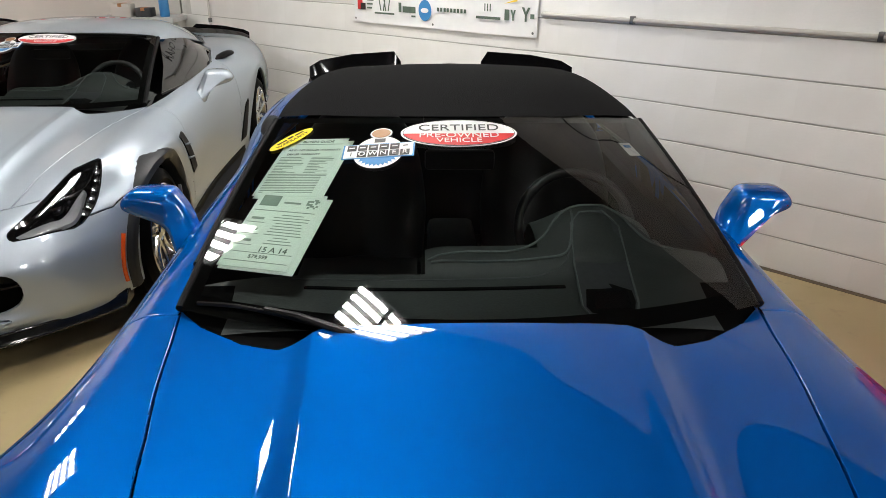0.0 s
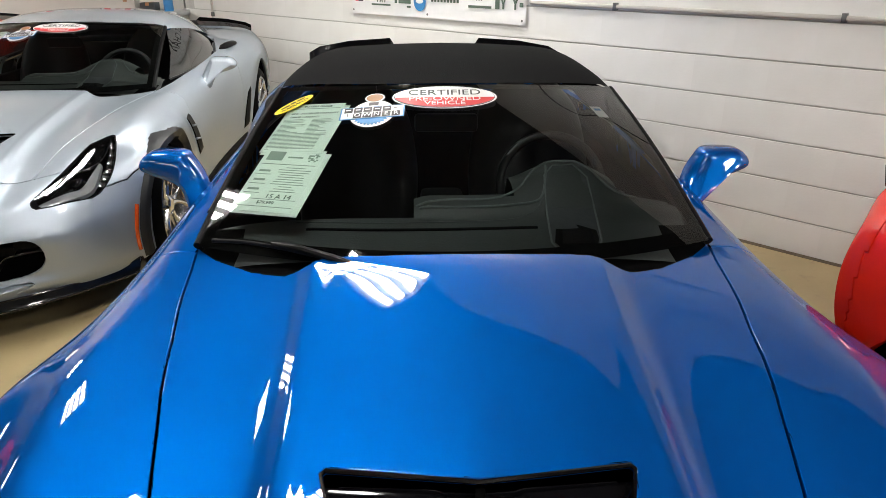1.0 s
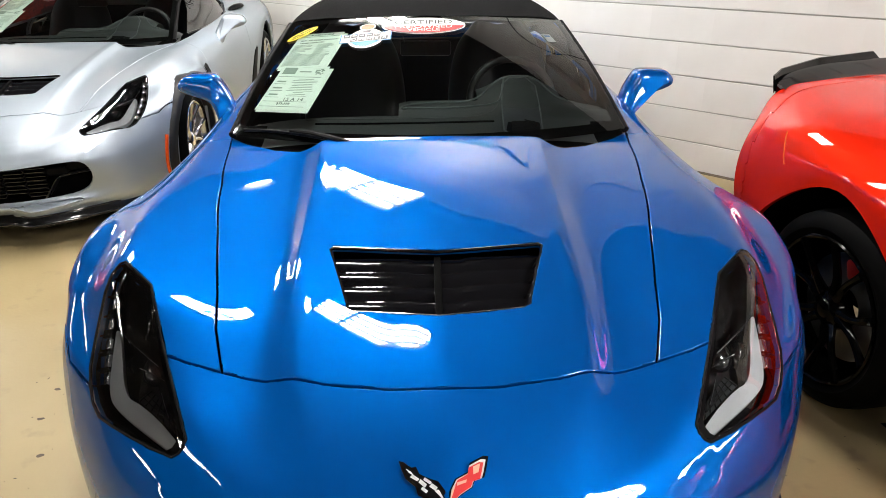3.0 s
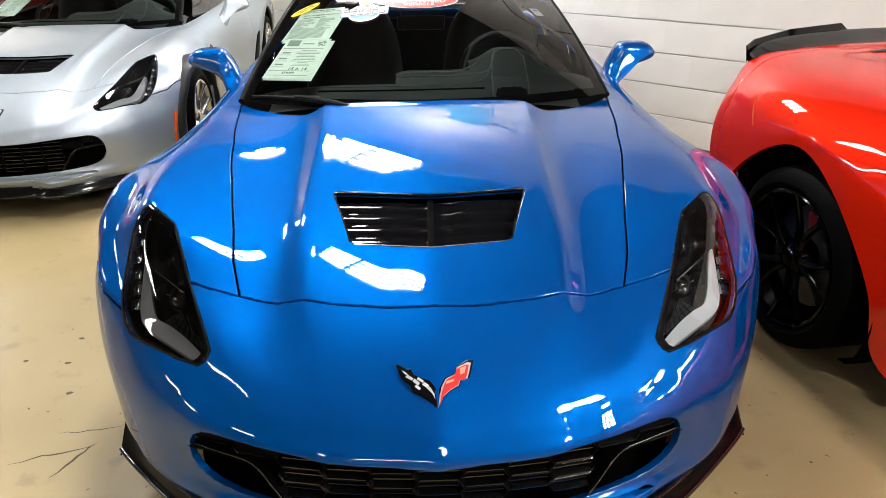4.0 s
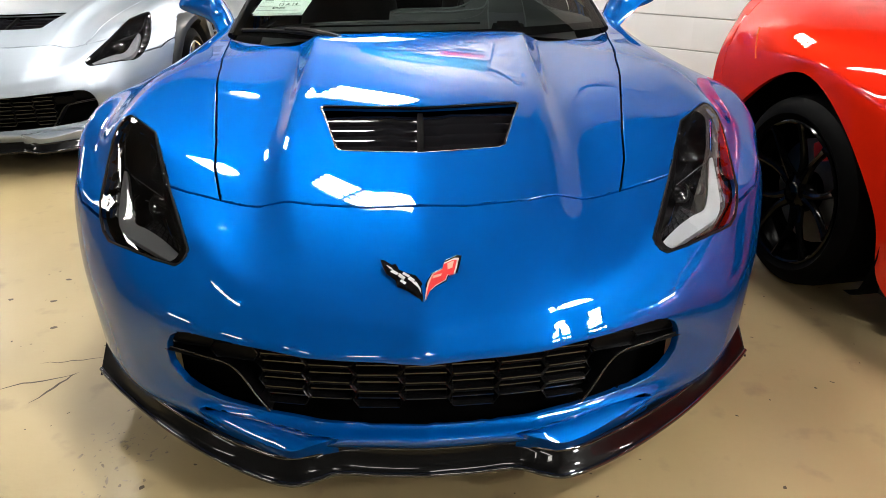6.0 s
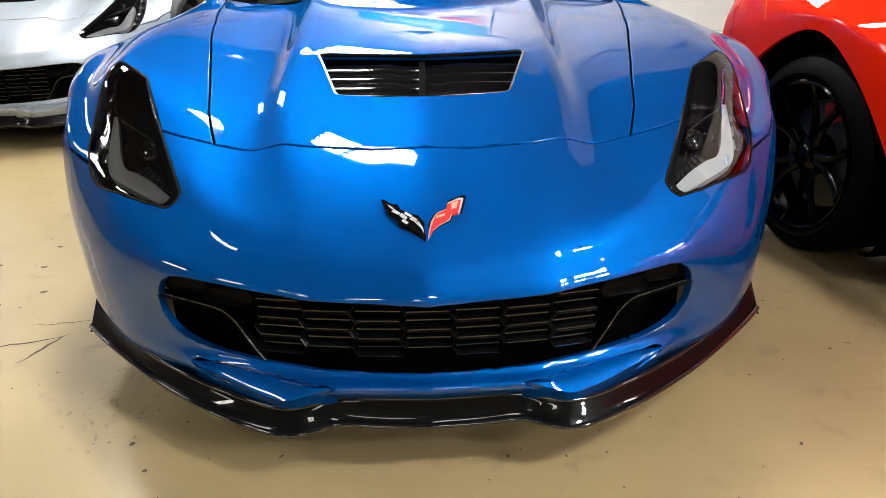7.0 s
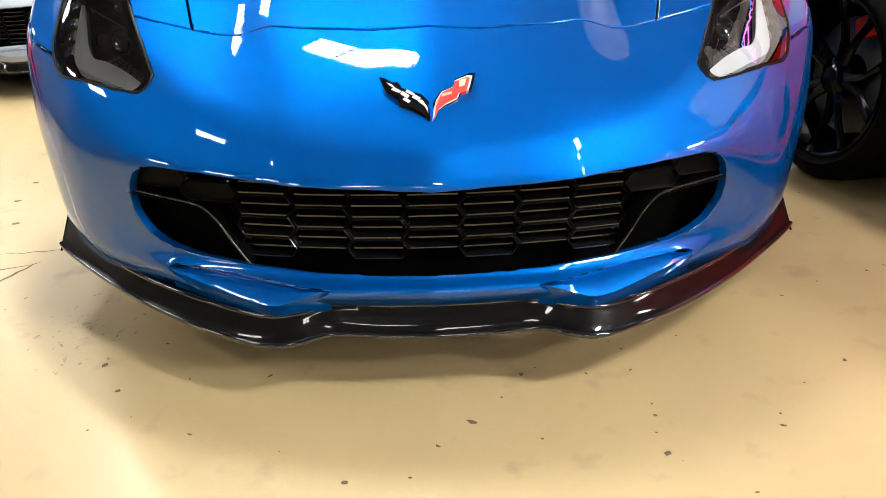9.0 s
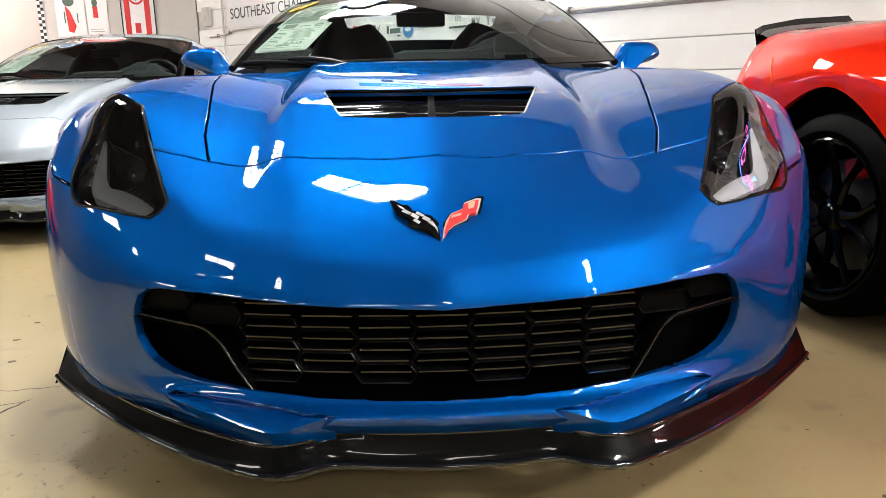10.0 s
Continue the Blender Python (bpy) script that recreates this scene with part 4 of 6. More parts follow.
def emblem(parent):
    """Two small crossed banners as plain chequered and red shapes."""
    n = Vector((0, -.62, .78)).normalized()
    y = Vector((0, .78, .62)).normalized()
    m = Matrix((Vector((1, 0, 0)), y, n)).transposed().to_4x4()
    m.translation = Vector((0, .04, .5455))
    em = new("emblem")
    em.parent = parent
    em["label"] = "small chrome badge of two crossed banners"
    em.matrix_basis = m

    def flat(pts):
        return [(x / 1000, y / 1000) for x, y in pts]
    black = flat([(-83, 43), (-75, 41), (-62, 31), (-54, 33), (-50, 21), (-30, 12), (-18, 9), (-7, -6), (-2, -25), (0, -45), (-2, -52), (-12, -37), (-32, -22), (-52, -12), (-55, 1), (-72, 14), (-78, 28)])
    crimson = flat([(2, -52), (5, -31), (10, -6), (20, 12), (42, 22), (45, 37), (68, 48), (77, 47), (72, 26), (68, 13), (52, 9), (48, -3), (25, -16), (12, -28), (5, -43)])
    for o, top in ((black, BLACK_GLOSS), (crimson[::-1], RED_FILM)):
        cx, cy = sum(p[0] for p in o) / len(o), sum(p[1] for p in o) / len(o)
        for nm, f, dp, mt in (("dark_base", 1.15, .005, BLACK_GLOSS), ("chrome_edge", 1.0, .0070, BRIGHT if top is RED_FILM else BLACK_GLOSS), ("banner", .88, .0085, top)):
            bm = bmesh.new()
            prism(bm, [(cx + (x - cx) * f, cy + (y - cy) * f) for x, y in o], dp, None, .0007)
            part(nm, bm, mt, em, "", False)
    for o in ([(-76, 34), (-66, 28), (-60, 20), (-70, 26)], [(-68, 18), (-54, 10), (-50, 14), (-63, 23)], [(-52, 8), (-40, -2), (-36, 4), (-48, 14)], [(-43, 12), (-30, 4), (-27, 8), (-40, 17)],
              [(-32, 0), (-20, -8), (-16, -2), (-27, 6)], [(-22, -8), (-10, -20), (-4, -34), (-5, -22), (-14, -6)], [(-48, -4), (-38, -12), (-34, -8), (-44, 0)]):
        bm = bmesh.new()
        prism(bm, flat(o), .0094)
        part("check", bm, BRIGHT, em, "", False)
    for o, mt in (([(20, 0), (38, 6), (39, 11), (21, 6)], TAN_PALE), ([(52, 20), (62, 24), (66, 40), (52, 34)], TAN_PALE), ([(4, -40), (10, -20), (18, 2), (12, -6), (6, -24)], TAN_PALE)):
        bm = bmesh.new()
        prism(bm, flat(o), .0093)
        part("pale_mark", bm, mt, em, "", False)


def interior(parent):
    """Dash, wheel, seats and tub, seen through the windscreen."""
    ys = [1.38, 1.44, 1.50, 1.56, 1.62, 1.68, 1.74, 1.80, 1.86, 1.90, 1.935, 1.95]
    zs = [.845, .854, .864, .874, .885, .893, .899, .903, .901, .888, .85, .70]

    def dash_z(x, y):
        step = .018 * max(0, min(1, (y - 1.60) / .05)) * max(0, min(1, (x + .14) / .06))
        hump = .062 * math.exp(-(abs(x - .365) / .135) ** 2.6) * max(0, min(1, (y - 1.62) / .16)) - .05 * (abs(x) / .7) ** 4
        return float(np.interp(y, ys, zs)) + hump + step
    bm = bmesh.new()
    grid_mesh(bm, np.array([[(x, y + .05 * (x / .7) ** 2, dash_z(x, y)) for x in np.linspace(-.70, .70, 61)] for y in [1.38 + .019 * k for k in range(29)] + [1.925, 1.94, 1.95]]))
    bmesh.ops.delete(bm, geom=[f for f in bm.faces if f.calc_center_median().y > 1.60 + .05 * (f.calc_center_median().x / .7) ** 2 and f.calc_center_median().x < -.11 or f.calc_center_median().y > 1.715 and f.calc_center_median().x < .19 or f.calc_center_median().y > 1.76 and f.calc_center_median().x > .52], context="FACES")
    bmesh.ops.recalc_face_normals(bm, faces=bm.faces[:])
    part("dashboard", bm, DASH, parent, "dark grey stitched dashboard")

    def on_dash(pts, lift):
        return [(x, y + .05 * (x / .7) ** 2, dash_z(x, y) + lift) for x, y in pts]
    # the defroster slot is a black strip laid on; its shade is the colour
    for pts, r, mat, nm in (([(-.42, 1.552), (-.26, 1.542), (.05, 1.545), (.235, 1.548)], .0075, BLACK_MATT, "defroster_shade_strip"),
                            ([(-.46, 1.592), (-.26, 1.582), (.0, 1.586), (.18, 1.60), (.255, 1.64), (.272, 1.70)], .003, GREY_TRIM, "slot_lip")):
        part(nm, tube(bmesh.new(), on_dash([tuple(p) for p in spline(pts, 8)], .001), r, 8, .5), mat, parent)
    for pts in ([(-.11, 1.66), (-.02, 1.685), (.12, 1.69), (.20, 1.74), (.27, 1.84), (.34, 1.875), (.40, 1.86), (.45, 1.77), (.50, 1.72), (.57, 1.71)], [(-.10, 1.645), (.05, 1.642), (.18, 1.648), (.255, 1.66), (.285, 1.74), (.30, 1.84)]):
        part("stitched_seam", tube(bmesh.new(), on_dash([tuple(p) for p in spline(pts, 6)], .002), .0035, 6), STITCH, parent)
    bm = bmesh.new()
    grid_mesh(bm, np.array([[(x, y + .05 * (x / .7) ** 2, dash_z(x, 1.59) + h) for x in np.linspace(-.70, -.10, 14)] for y, h in ((1.598, -.001), (1.612, -.012), (1.64, -.05), (1.78, -.10), (1.90, -.13), (1.93, -.2))]))
    bmesh.ops.recalc_face_normals(bm, faces=bm.faces[:])
    part("lower_dash", bm, LEATHER, parent)
    # glare well of the head-up display
    well = [(.262, 1.46), (.275, 1.42), (.33, 1.41), (.39, 1.425), (.405, 1.47), (.418, 1.60), (.415, 1.74), (.38, 1.80), (.315, 1.80), (.285, 1.76), (.272, 1.62)]
    bm = bmesh.new()
    bm.faces.new([bm.verts.new(p) for p in on_dash(well, .004)])
    bmesh.ops.triangulate(bm, faces=bm.faces[:])
    bmesh.ops.recalc_face_normals(bm, faces=bm.faces[:])
    part("display_surround", bm, GREY_TRIM, parent)
    part("surround_lip", tube(bmesh.new(), on_dash([tuple(p) for p in well], .005), .0028, 6, 1.0, True), STITCH, parent)
    # flat black sheet, with the recess's shade put into its colour
    bm = bmesh.new()
    bm.faces.new([bm.verts.new(p) for p in on_dash([(.270, 1.455), (.28, 1.43), (.33, 1.42), (.385, 1.432), (.398, 1.475), (.40, 1.52), (.35, 1.55), (.285, 1.53)], .007)])
    bmesh.ops.recalc_face_normals(bm, faces=bm.faces[:])
    part("recess_shade_sheet", bm, BLACK_MATT, parent)
    bm = bmesh.new()
    prism(bm, [(-.045, -.02), (.045, -.02), (.04, .03), (-.04, .03)], .004, pose(.335, 1.475, dash_z(.335, 1.475) + .010, 30, 0, 0))
    part("display", bm, BLACK_GLOSS, parent)
    sw = new("steering_wheel")
    sw.parent = parent
    sw.matrix_basis = pose(.36, 2.04, .845, 62, 0, 0)
    part("wheel_rim", tube(bmesh.new(), [(.18 * math.cos(a * math.pi / 16), .18 * math.sin(a * math.pi / 16), 0) for a in range(32)], .016, 10, 1, True), LEATHER, sw)
    for a in (0, 180, 270):
        bm = bmesh.new()
        tube(bm, [(.05 * math.cos(radians(a)), .05 * math.sin(radians(a)), -.02), (.17 * math.cos(radians(a)), .17 * math.sin(radians(a)), 0)], .014, 8, .5)
        part("wheel_spoke", bm, GREY_TRIM, sw)
    part("airbag_cover", lathe(bmesh.new(), [(0, .012), (.05, .008), (.07, -.02), (.06, -.04)], 24, "Z"), LEATHER, sw)
    for s in (-1, 1):
        seat = new("seat")
        seat.parent = parent
        bm = bmesh.new()
        g = loft([[(0, 2.55, .52), (0, 2.60, .75), (0, 2.70, .98), (0, 2.74, 1.08)], [(.17, 2.52, .52), (.19, 2.57, .75), (.16, 2.68, .98), (.09, 2.73, 1.10)],
                  [(.25, 2.60, .52), (.26, 2.66, .75), (.21, 2.74, .98), (.12, 2.78, 1.09)], [(.2, 2.72, .52), (.2, 2.76, .75), (.15, 2.83, .98), (.05, 2.84, 1.08)]], 5, 4)
        grid_mesh(bm, mirror_grid(g) + [s * .37, 0, 0])
        bmesh.ops.recalc_face_normals(bm, faces=bm.faces[:])
        part("backrest", bm, LEATHER, seat)
        bm = bmesh.new()
        box(bm, (s * .37 - .24, 2.1, .35), (s * .37 + .24, 2.62, .54), None, .05)
        part("cushion", bm, LEATHER, seat)
    bm = bmesh.new()
    box(bm, (-.10, 1.9, .35), (.10, 2.9, .58), None, .03)
    part("console", bm, FABRIC, parent)
    bm = bmesh.new()
    box(bm, (-.74, 1.45, .26), (.74, 3.5, .30))
    box(bm, (-.74, 3.40, .30), (.74, 3.46, .93))
    box(bm, (-.80, 1.55, .26), (-.755, 3.46, .77))
    box(bm, (.755, 1.55, .26), (.80, 3.46, .77))
    box(bm, (-.74, 1.33, .26), (.74, 1.37, .80))
    part("cabin_tub", bm, BLACK_MATT, parent)
    bm = bmesh.new()
    box(bm, (-.115, 2.05, 1.032), (.10, 2.08, 1.094), pose(0, 0, 0), .012)
    part("rear_view_mirror", bm, BLACK_SATIN, parent)


def spoiler(parent, raised):
    """Tail wing: black, with a low middle and raised outer blades."""
    sp = new("spoiler")
    sp.parent = parent
    sp["label"] = "black rear spoiler with raised outer blades"
    path = spline([(0, 4.42, .972), (.30, 4.41, .97), (.55, 4.385, .958), (.72, 4.345, .935), (.80, 4.29, .91)], 6)
    rows = []
    for off, h in ((-.12, .002), (-.05, .022), (.0, .044), (.025, .050), (.03, .036), (.02, -.02)):
        rows.append(path + [0, off, h])
    bm = bmesh.new()
    grid_mesh(bm, np.stack([mirror_grid(r[None])[0] for r in np.array(rows)]))
    bmesh.ops.recalc_face_normals(bm, faces=bm.faces[:])
    part("wing", bm, WING_BLACK, sp)
    hi = raised
    for s in (-1, 1):
        bm = bmesh.new()
        g = []
        for x, y, z0, z1 in ((.25, 4.42, .985, .99 + hi * .45), (.29, 4.415, .985, .99 + hi), (.55, 4.39, .97, .975 + hi), (.74, 4.345, .945, .945 + hi), (.80, 4.30, .915, .94 + hi * .75)):
            g.append([(s * x, y + .02, z0), (s * x, y + .045, z1), (s * x, y + .055, z1), (s * x, y + .035, z0)])
        grid_mesh(bm, np.array(g))
        bmesh.ops.recalc_face_normals(bm, faces=bm.faces[:])
        part("blade", bm, WING_BLACK, sp)
    return sp


def car(name, label, paint_mat, rim_mat, soft, matrix, raised, arch_trim, rear_marker=False, skirt=True):
    root = thing(name, label, "car", "", matrix)
    names = dict(hood="hood", bumper="front_bumper", fender_r="fender", fender_l="fender", door_r="door", door_l="door", quarter_r="rear_quarter", quarter_l="rear_quarter", tail="rear_bumper")
    for key, n in names.items():
        link_mesh(n, PANELS[key], paint_mat, root)
    for key, s in (("lens_r", 1), ("lens_l", -1)):
        headlight(root, key, s)
    for s in (-1, 1):
        chin_scoop(root, s, paint_mat)
    grille(root)
    hood_vent(root)
    splitter(root)
    emblem(root)
    interior(root)
    bm = bmesh.new()
    grid_mesh(bm, screen_grid())
    ws = part("windscreen", bm, SCREEN, root, "dark tinted windscreen")
    for a in ((-1.0, 1.0, 0.0, .06), (-1.0, 1.0, .965, 1.0), (-1.0, -.955, .06, .965), (.955, 1.0, .06, .965)):
        bm = bmesh.new()
        grid_mesh(bm, screen_grid(20, 12, a[0], a[1], a[2], a[3], -.004))
        part("frit_band", bm, BLACK_MATT, ws)
    for s in (-1, 1):
        bm = bmesh.new()
        tube(bm, [tuple(screen_point(s * 1.008, v / 12 * .985) + Vector((0, .012, -.008))) for v in range(0, 13)], .013, 10)
        part("windscreen_pillar", bm, BAR_BLACK, root)
    lines = roof_lines(soft)
    bm = bmesh.new()
    grid_mesh(bm, mirror_grid(loft(lines, 6, 5)))
    bmesh.ops.recalc_face_normals(bm, faces=bm.faces[:])
    if soft:
        pane = [f for f in bm.faces if 3.215 < f.calc_center_median().y < 3.53 and abs(f.calc_center_median().x) < .44]
        keep = {v: None for f in pane for v in f.verts}
        glass = bmesh.new()
        for v in keep:
            keep[v] = glass.verts.new(v.co)
        for f in pane:
            glass.faces.new([keep[v] for v in f.verts])
        bmesh.ops.delete(bm, geom=pane, context="FACES")
        bmesh.ops.recalc_face_normals(glass, faces=glass.faces[:])
        if sum(f.normal.z for f in glass.faces) > 0:
            bmesh.ops.reverse_faces(glass, faces=glass.faces[:])
        part("rear_window", glass, SCREEN, root, "glass rear window in the soft top")
        part("soft_top", bm, FABRIC, root, "closed black canvas soft top")
    else:
        part("roof_panel", bm, paint_mat, root)
        bm = bmesh.new()
        grid_mesh(bm, mirror_grid(loft([[tuple(np.array(p) + [0, 0, .004]) for p in l[3:]] for l in lines[:3]], 6, 5)))
        bmesh.ops.recalc_face_normals(bm, faces=bm.faces[:])
        part("rear_window", bm, TINTED, root)
    for s in (-1, 1):
        bm = bmesh.new()
        upper = spline([(s * .60, 2.27, 1.13), (s * .615, 2.5, 1.115), (s * .615, 2.85, 1.08), (s * .60, 3.2, 1.01)], 6)
        lower = spline([(s * .735, 1.72, .868), (s * .775, 2.2, .868), (s * .775, 2.8, .888), (s * .70, 3.22, .93)], 6)
        grid_mesh(bm, np.array([lower, (lower + upper) / 2 + [s * .02, 0, 0], upper]))
        part("side_window", bm, TINTED, root)
        bm = bmesh.new()
        tube(bm, [tuple(p) for p in lower], .007, 6)
        part("window_seal", bm, BLACK_SATIN, root)
        mirror_housing(root, s, paint_mat)
        bm = bmesh.new()
        g = np.array([[(s * .895, y, .20), (s * (.955 + .015 * math.sin((y - 1.3) * 1.6)), y, .150), (s * .96, y, .125), (s * .80, y, .13)] for y in np.linspace(1.30, 3.22, 12)])
        grid_mesh(bm, g)
        bmesh.ops.recalc_face_normals(bm, faces=bm.faces[:])
        if skirt:
            part("side_skirt", bm, BAR_BLACK, root)
        else:
            bm.free()
        bm = flank_patch(bmesh.new(), [(1.28, .735), (1.42, .75), (1.66, .41), (1.53, .39)], s, .007, .02, 7)
        part("fender_vent", bm, BAR_BLACK, root)
        for y0, z0 in ((1.375, .645), (1.42, .555)):
            bm = bmesh.new()
            tube(bm, [(s * (side_x(y0, z0) + .008), y0, z0), (s * (side_x(y0 + .11, z0 - .02) + .008), y0 + .11, z0 - .02)], .007, 6)
            part("vent_blade", bm, paint_mat, root)
        bm = flank_patch(bmesh.new(), [(2.90, .25), (3.12, .25), (3.15, .63), (3.07, .58)], s, .008, .012, 7)
        part("brake_duct", bm, BAR_BLACK, root)
        sill = .235 if arch_trim else .19
        bm = flank_patch(bmesh.new(), [(1.32, sill), (3.18, sill), (3.18, .165), (1.32, .165)], s, .006, .01, 9)
        part("rocker_panel", bm, BAR_BLACK, root)
        bm = bmesh.new()
        tube(bm, [(s * .785, 2.98, .912), (s * .80, 3.06, .920), (s * .815, 3.18, .926), (s * .825, 3.30, .925), (s * .83, 3.35, .92)], [.008, .034, .040, .036, .012], 10, .55)
        part("quarter_intake", bm, BAR_BLACK, root)
        if rear_marker:
            pts = [(4.00 - .07 * f, .855 - .10 * f) for f in (0, .25, .5, .75, 1)]
            part("side_marker", tube(bmesh.new(), [(s * (side_x(y, z) + .001), y, z) for y, z in pts], .003, 6), AMBER, root, "slim orange side marker")
        hub_y = .835 if arch_trim else .87
        if arch_trim:
            bm = bmesh.new()
            rows = []
            for a in range(-24, 201, 7):
                c, q = math.cos(radians(a)), math.sin(radians(a))
                row = []
                for r, x in ((.372, -.05), (.374, .016), (.382, .024), (.408, .024), (.420, .020), (.428, -.006)):
                    r -= .012 * max(0, q) ** 3
                    rr = max(r, .39)
                    x0 = side_x(hub_y + rr * c, max(.2, .335 + rr * q)) if c < 0 or q > .3 else .945
                    row.append((s * (x0 + x), hub_y + r * c, .335 + r * q))
                rows.append(row)
            grid_mesh(bm, np.array(rows))
            bmesh.ops.recalc_face_normals(bm, faces=bm.faces[:])
            part("arch_trim", bm, ARCH_TRIM, root, "dark grey wheel arch trim")
            bm = bmesh.new()
            tube(bm, [(s * (side_x(hub_y + .446 * math.cos(radians(a)), .335 + .446 * math.sin(radians(a))) + .003), hub_y + .446 * math.cos(radians(a)), .335 + .446 * math.sin(radians(a))) for a in (192, 187, 182, 177, 172, 167, 162)], .010, 8)
            part("side_marker", bm, AMBER, root, "orange side marker")
        wheel(root, s * (.945 if arch_trim else .925), hub_y, .327, .285, rim_mat, s, .242, .395)
        wheel(root, s * .975, 3.63, .338, .33, rim_mat, s, .254, .445)
    wiper = spline([(-.66, 1.478, .872), (-.57, 1.460, .873), (-.485, 1.432, .870), (-.40, 1.400, .864), (-.32, 1.372, .857)], 6)
    part("wiper_blade", tube(bmesh.new(), [tuple(p) for p in wiper], .0045, 8, 1.3), BLACK_SATIN, root)
    part("wiper_arm", tube(bmesh.new(), [(-.26, 1.345, .848), (-.33, 1.362, .868), (-.41, 1.395, .880), (-.49, 1.43, .880)], [.011, .010, .008, .006], 8), BLACK_SATIN, root)
    bm = bmesh.new()
    g = [[(x, 1.30 + .06 * (x / .7) ** 2 + 0, .815 - .01 * (x / .7) ** 2) for x in np.linspace(-.70, .70, 15)], [(x, 1.62, .85) for x in np.linspace(-.70, .70, 15)]]
    grid_mesh(bm, np.array(g))
    bmesh.ops.recalc_face_normals(bm, faces=bm.faces[:])
    part("cowl_panel", bm, BLACK_MATT, root)
    bm = bmesh.new()
    box(bm, (-.60, .35, .17), (.60, 4.1, .25), None, .02)
    box(bm, (-.87, 1.27, .12), (.87, 3.22, .19), None, .02)
    box(bm, (-.80, 4.02, .22), (.80, 4.18, .30), None, .02)
    part("underbody", bm, BLACK_MATT, root)
    spoiler(root, raised)
    return root


# ---- the room ----
WALL_ANGLE = -45.0          # the block wall runs from far left to near right
ROOM_H = 4.06
LAMP_Z = 3.21
COURSE = 0.2165


def room():
    bm = bmesh.new()
    box(bm, (-11, -9, -.2), (8, 11, 0))
    tagged(part("floor", bm, FLOOR, None), "beige painted concrete floor with scuffs and stains", "floor", kind="structure")
    bm = bmesh.new()
    box(bm, (-11.2, -9.2, ROOM_H), (8.2, 11.2, ROOM_H + .15))
    tagged(part("ceiling", bm, CEILING, None), "dark grey ceiling with fluorescent fixtures", "ceiling", kind="structure")
    m = pose(0, 5.45, 0, 0, 0, WALL_ANGLE)
    wall = thing("wall_north", "white painted concrete block wall with visible courses", "wall", "", m, "structure")
    bm = bmesh.new()
    box(bm, (-3.9, .012, 0), (8.0, .2, ROOM_H))
    part("mortar_face", bm, MORTAR, wall)
    bm = bmesh.new()
    box(bm, (.0, .0, .0028), (.433, .02, COURSE - .0028))
    for v in bm.verts:
        if v.co.y > .01:
            v.co.z += .004 if v.co.z < .1 else -.004
    es = [e for e in bm.edges if abs(e.verts[0].co.z - e.verts[1].co.z) < 1e-5 and e.verts[0].co.y < .01 and e.verts[1].co.y < .01]
    bmesh.ops.bevel(bm, geom=es, offset=.004, segments=2, affect="EDGES", profile=0.5)
    me = bpy.data.meshes.new("block")
    bm.to_mesh(me)
    bm.free()
    z0 = -.02
    high = bmesh.new()
    for r in range(0, 20):
        for k in range(-10, 19):
            x = k * .433 + (.2165 if r % 2 else 0)
            z = z0 + r * COURSE
            if x < -3.9 or x > 7.5 or z + COURSE > ROOM_H + .1:
                continue
            if r > 10:
                before = len(high.verts)
                high.from_mesh(me)
                high.verts.ensure_lookup_table()
                bmesh.ops.translate(high, vec=(x, 0, z), verts=high.verts[before:])
                continue
            link_mesh("block", me, BLOCK, wall, matrix=Matrix.Translation((x, 0, z)))
    tagged(part("upper_courses", high, BLOCK, wall, "", False), kind="stuff")
    # south, east and west walls are unseen, added dark to keep reflections dark
    for name, lo, hi, mt, lab in (("wall_south", (-11.2, -9.2, 0), (8.2, -9, ROOM_H), WALL_DARK, "unseen plain grey wall, added to close the room"), ("wall_east", (8, -9, 0), (8.2, 11, ROOM_H), WALL_DARK, "unseen plain grey wall, added to close the room"),
                                  ("wall_west", (-11.2, -9, 0), (-11, 11, ROOM_H), WALL_DARK, "unseen plain grey wall, added to close the room"), ("wall_back", (-11, 8.25, 0), (-2.78, 8.45, ROOM_H), WALL_PLAIN, "plain off-white painted wall")):
        bm = bmesh.new()
        box(bm, lo, hi)
        tagged(part(name, bm, mt, None), lab, "wall", kind="structure")


def ceiling_light(e1, e2, half_l=.62, half_w=.31, lit=TUBE):
    """A four-tube fixture, also used as added fill; e1 runs along the block wall, e2 towards it."""
    x, y = (e1 + e2) * .7071, (e2 - e1) * .7071
    root = thing("ceiling_light", "white fluorescent ceiling fixture with four lit tubes; some added as fill", "lamp", "ceiling lights", pose(x, y, LAMP_Z, 0, 0, -45))
    bm = bmesh.new()
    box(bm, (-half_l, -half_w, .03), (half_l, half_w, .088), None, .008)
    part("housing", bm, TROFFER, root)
    bm = bmesh.new()
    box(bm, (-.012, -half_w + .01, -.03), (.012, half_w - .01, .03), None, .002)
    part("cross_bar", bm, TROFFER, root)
    for s in (-.7, .7):
        bm = tube(bmesh.new(), [(s * half_l, 0, .08), (s * half_l, 0, ROOM_H - LAMP_Z + .01)], .006, 8)
        part("hanger_rod", bm, FIXTURE, root)
    for k in range(4):
        for a, b in ((-half_l + .03, -.02), (.02, half_l - .03)):
            bm = bmesh.new()
            y0 = (k - 1.5) * half_w * .45
            tube(bm, [(a, y0, .0), (b, y0, .0)], half_w * .13, 10, .5)
            part("tube", bm, lit, root)


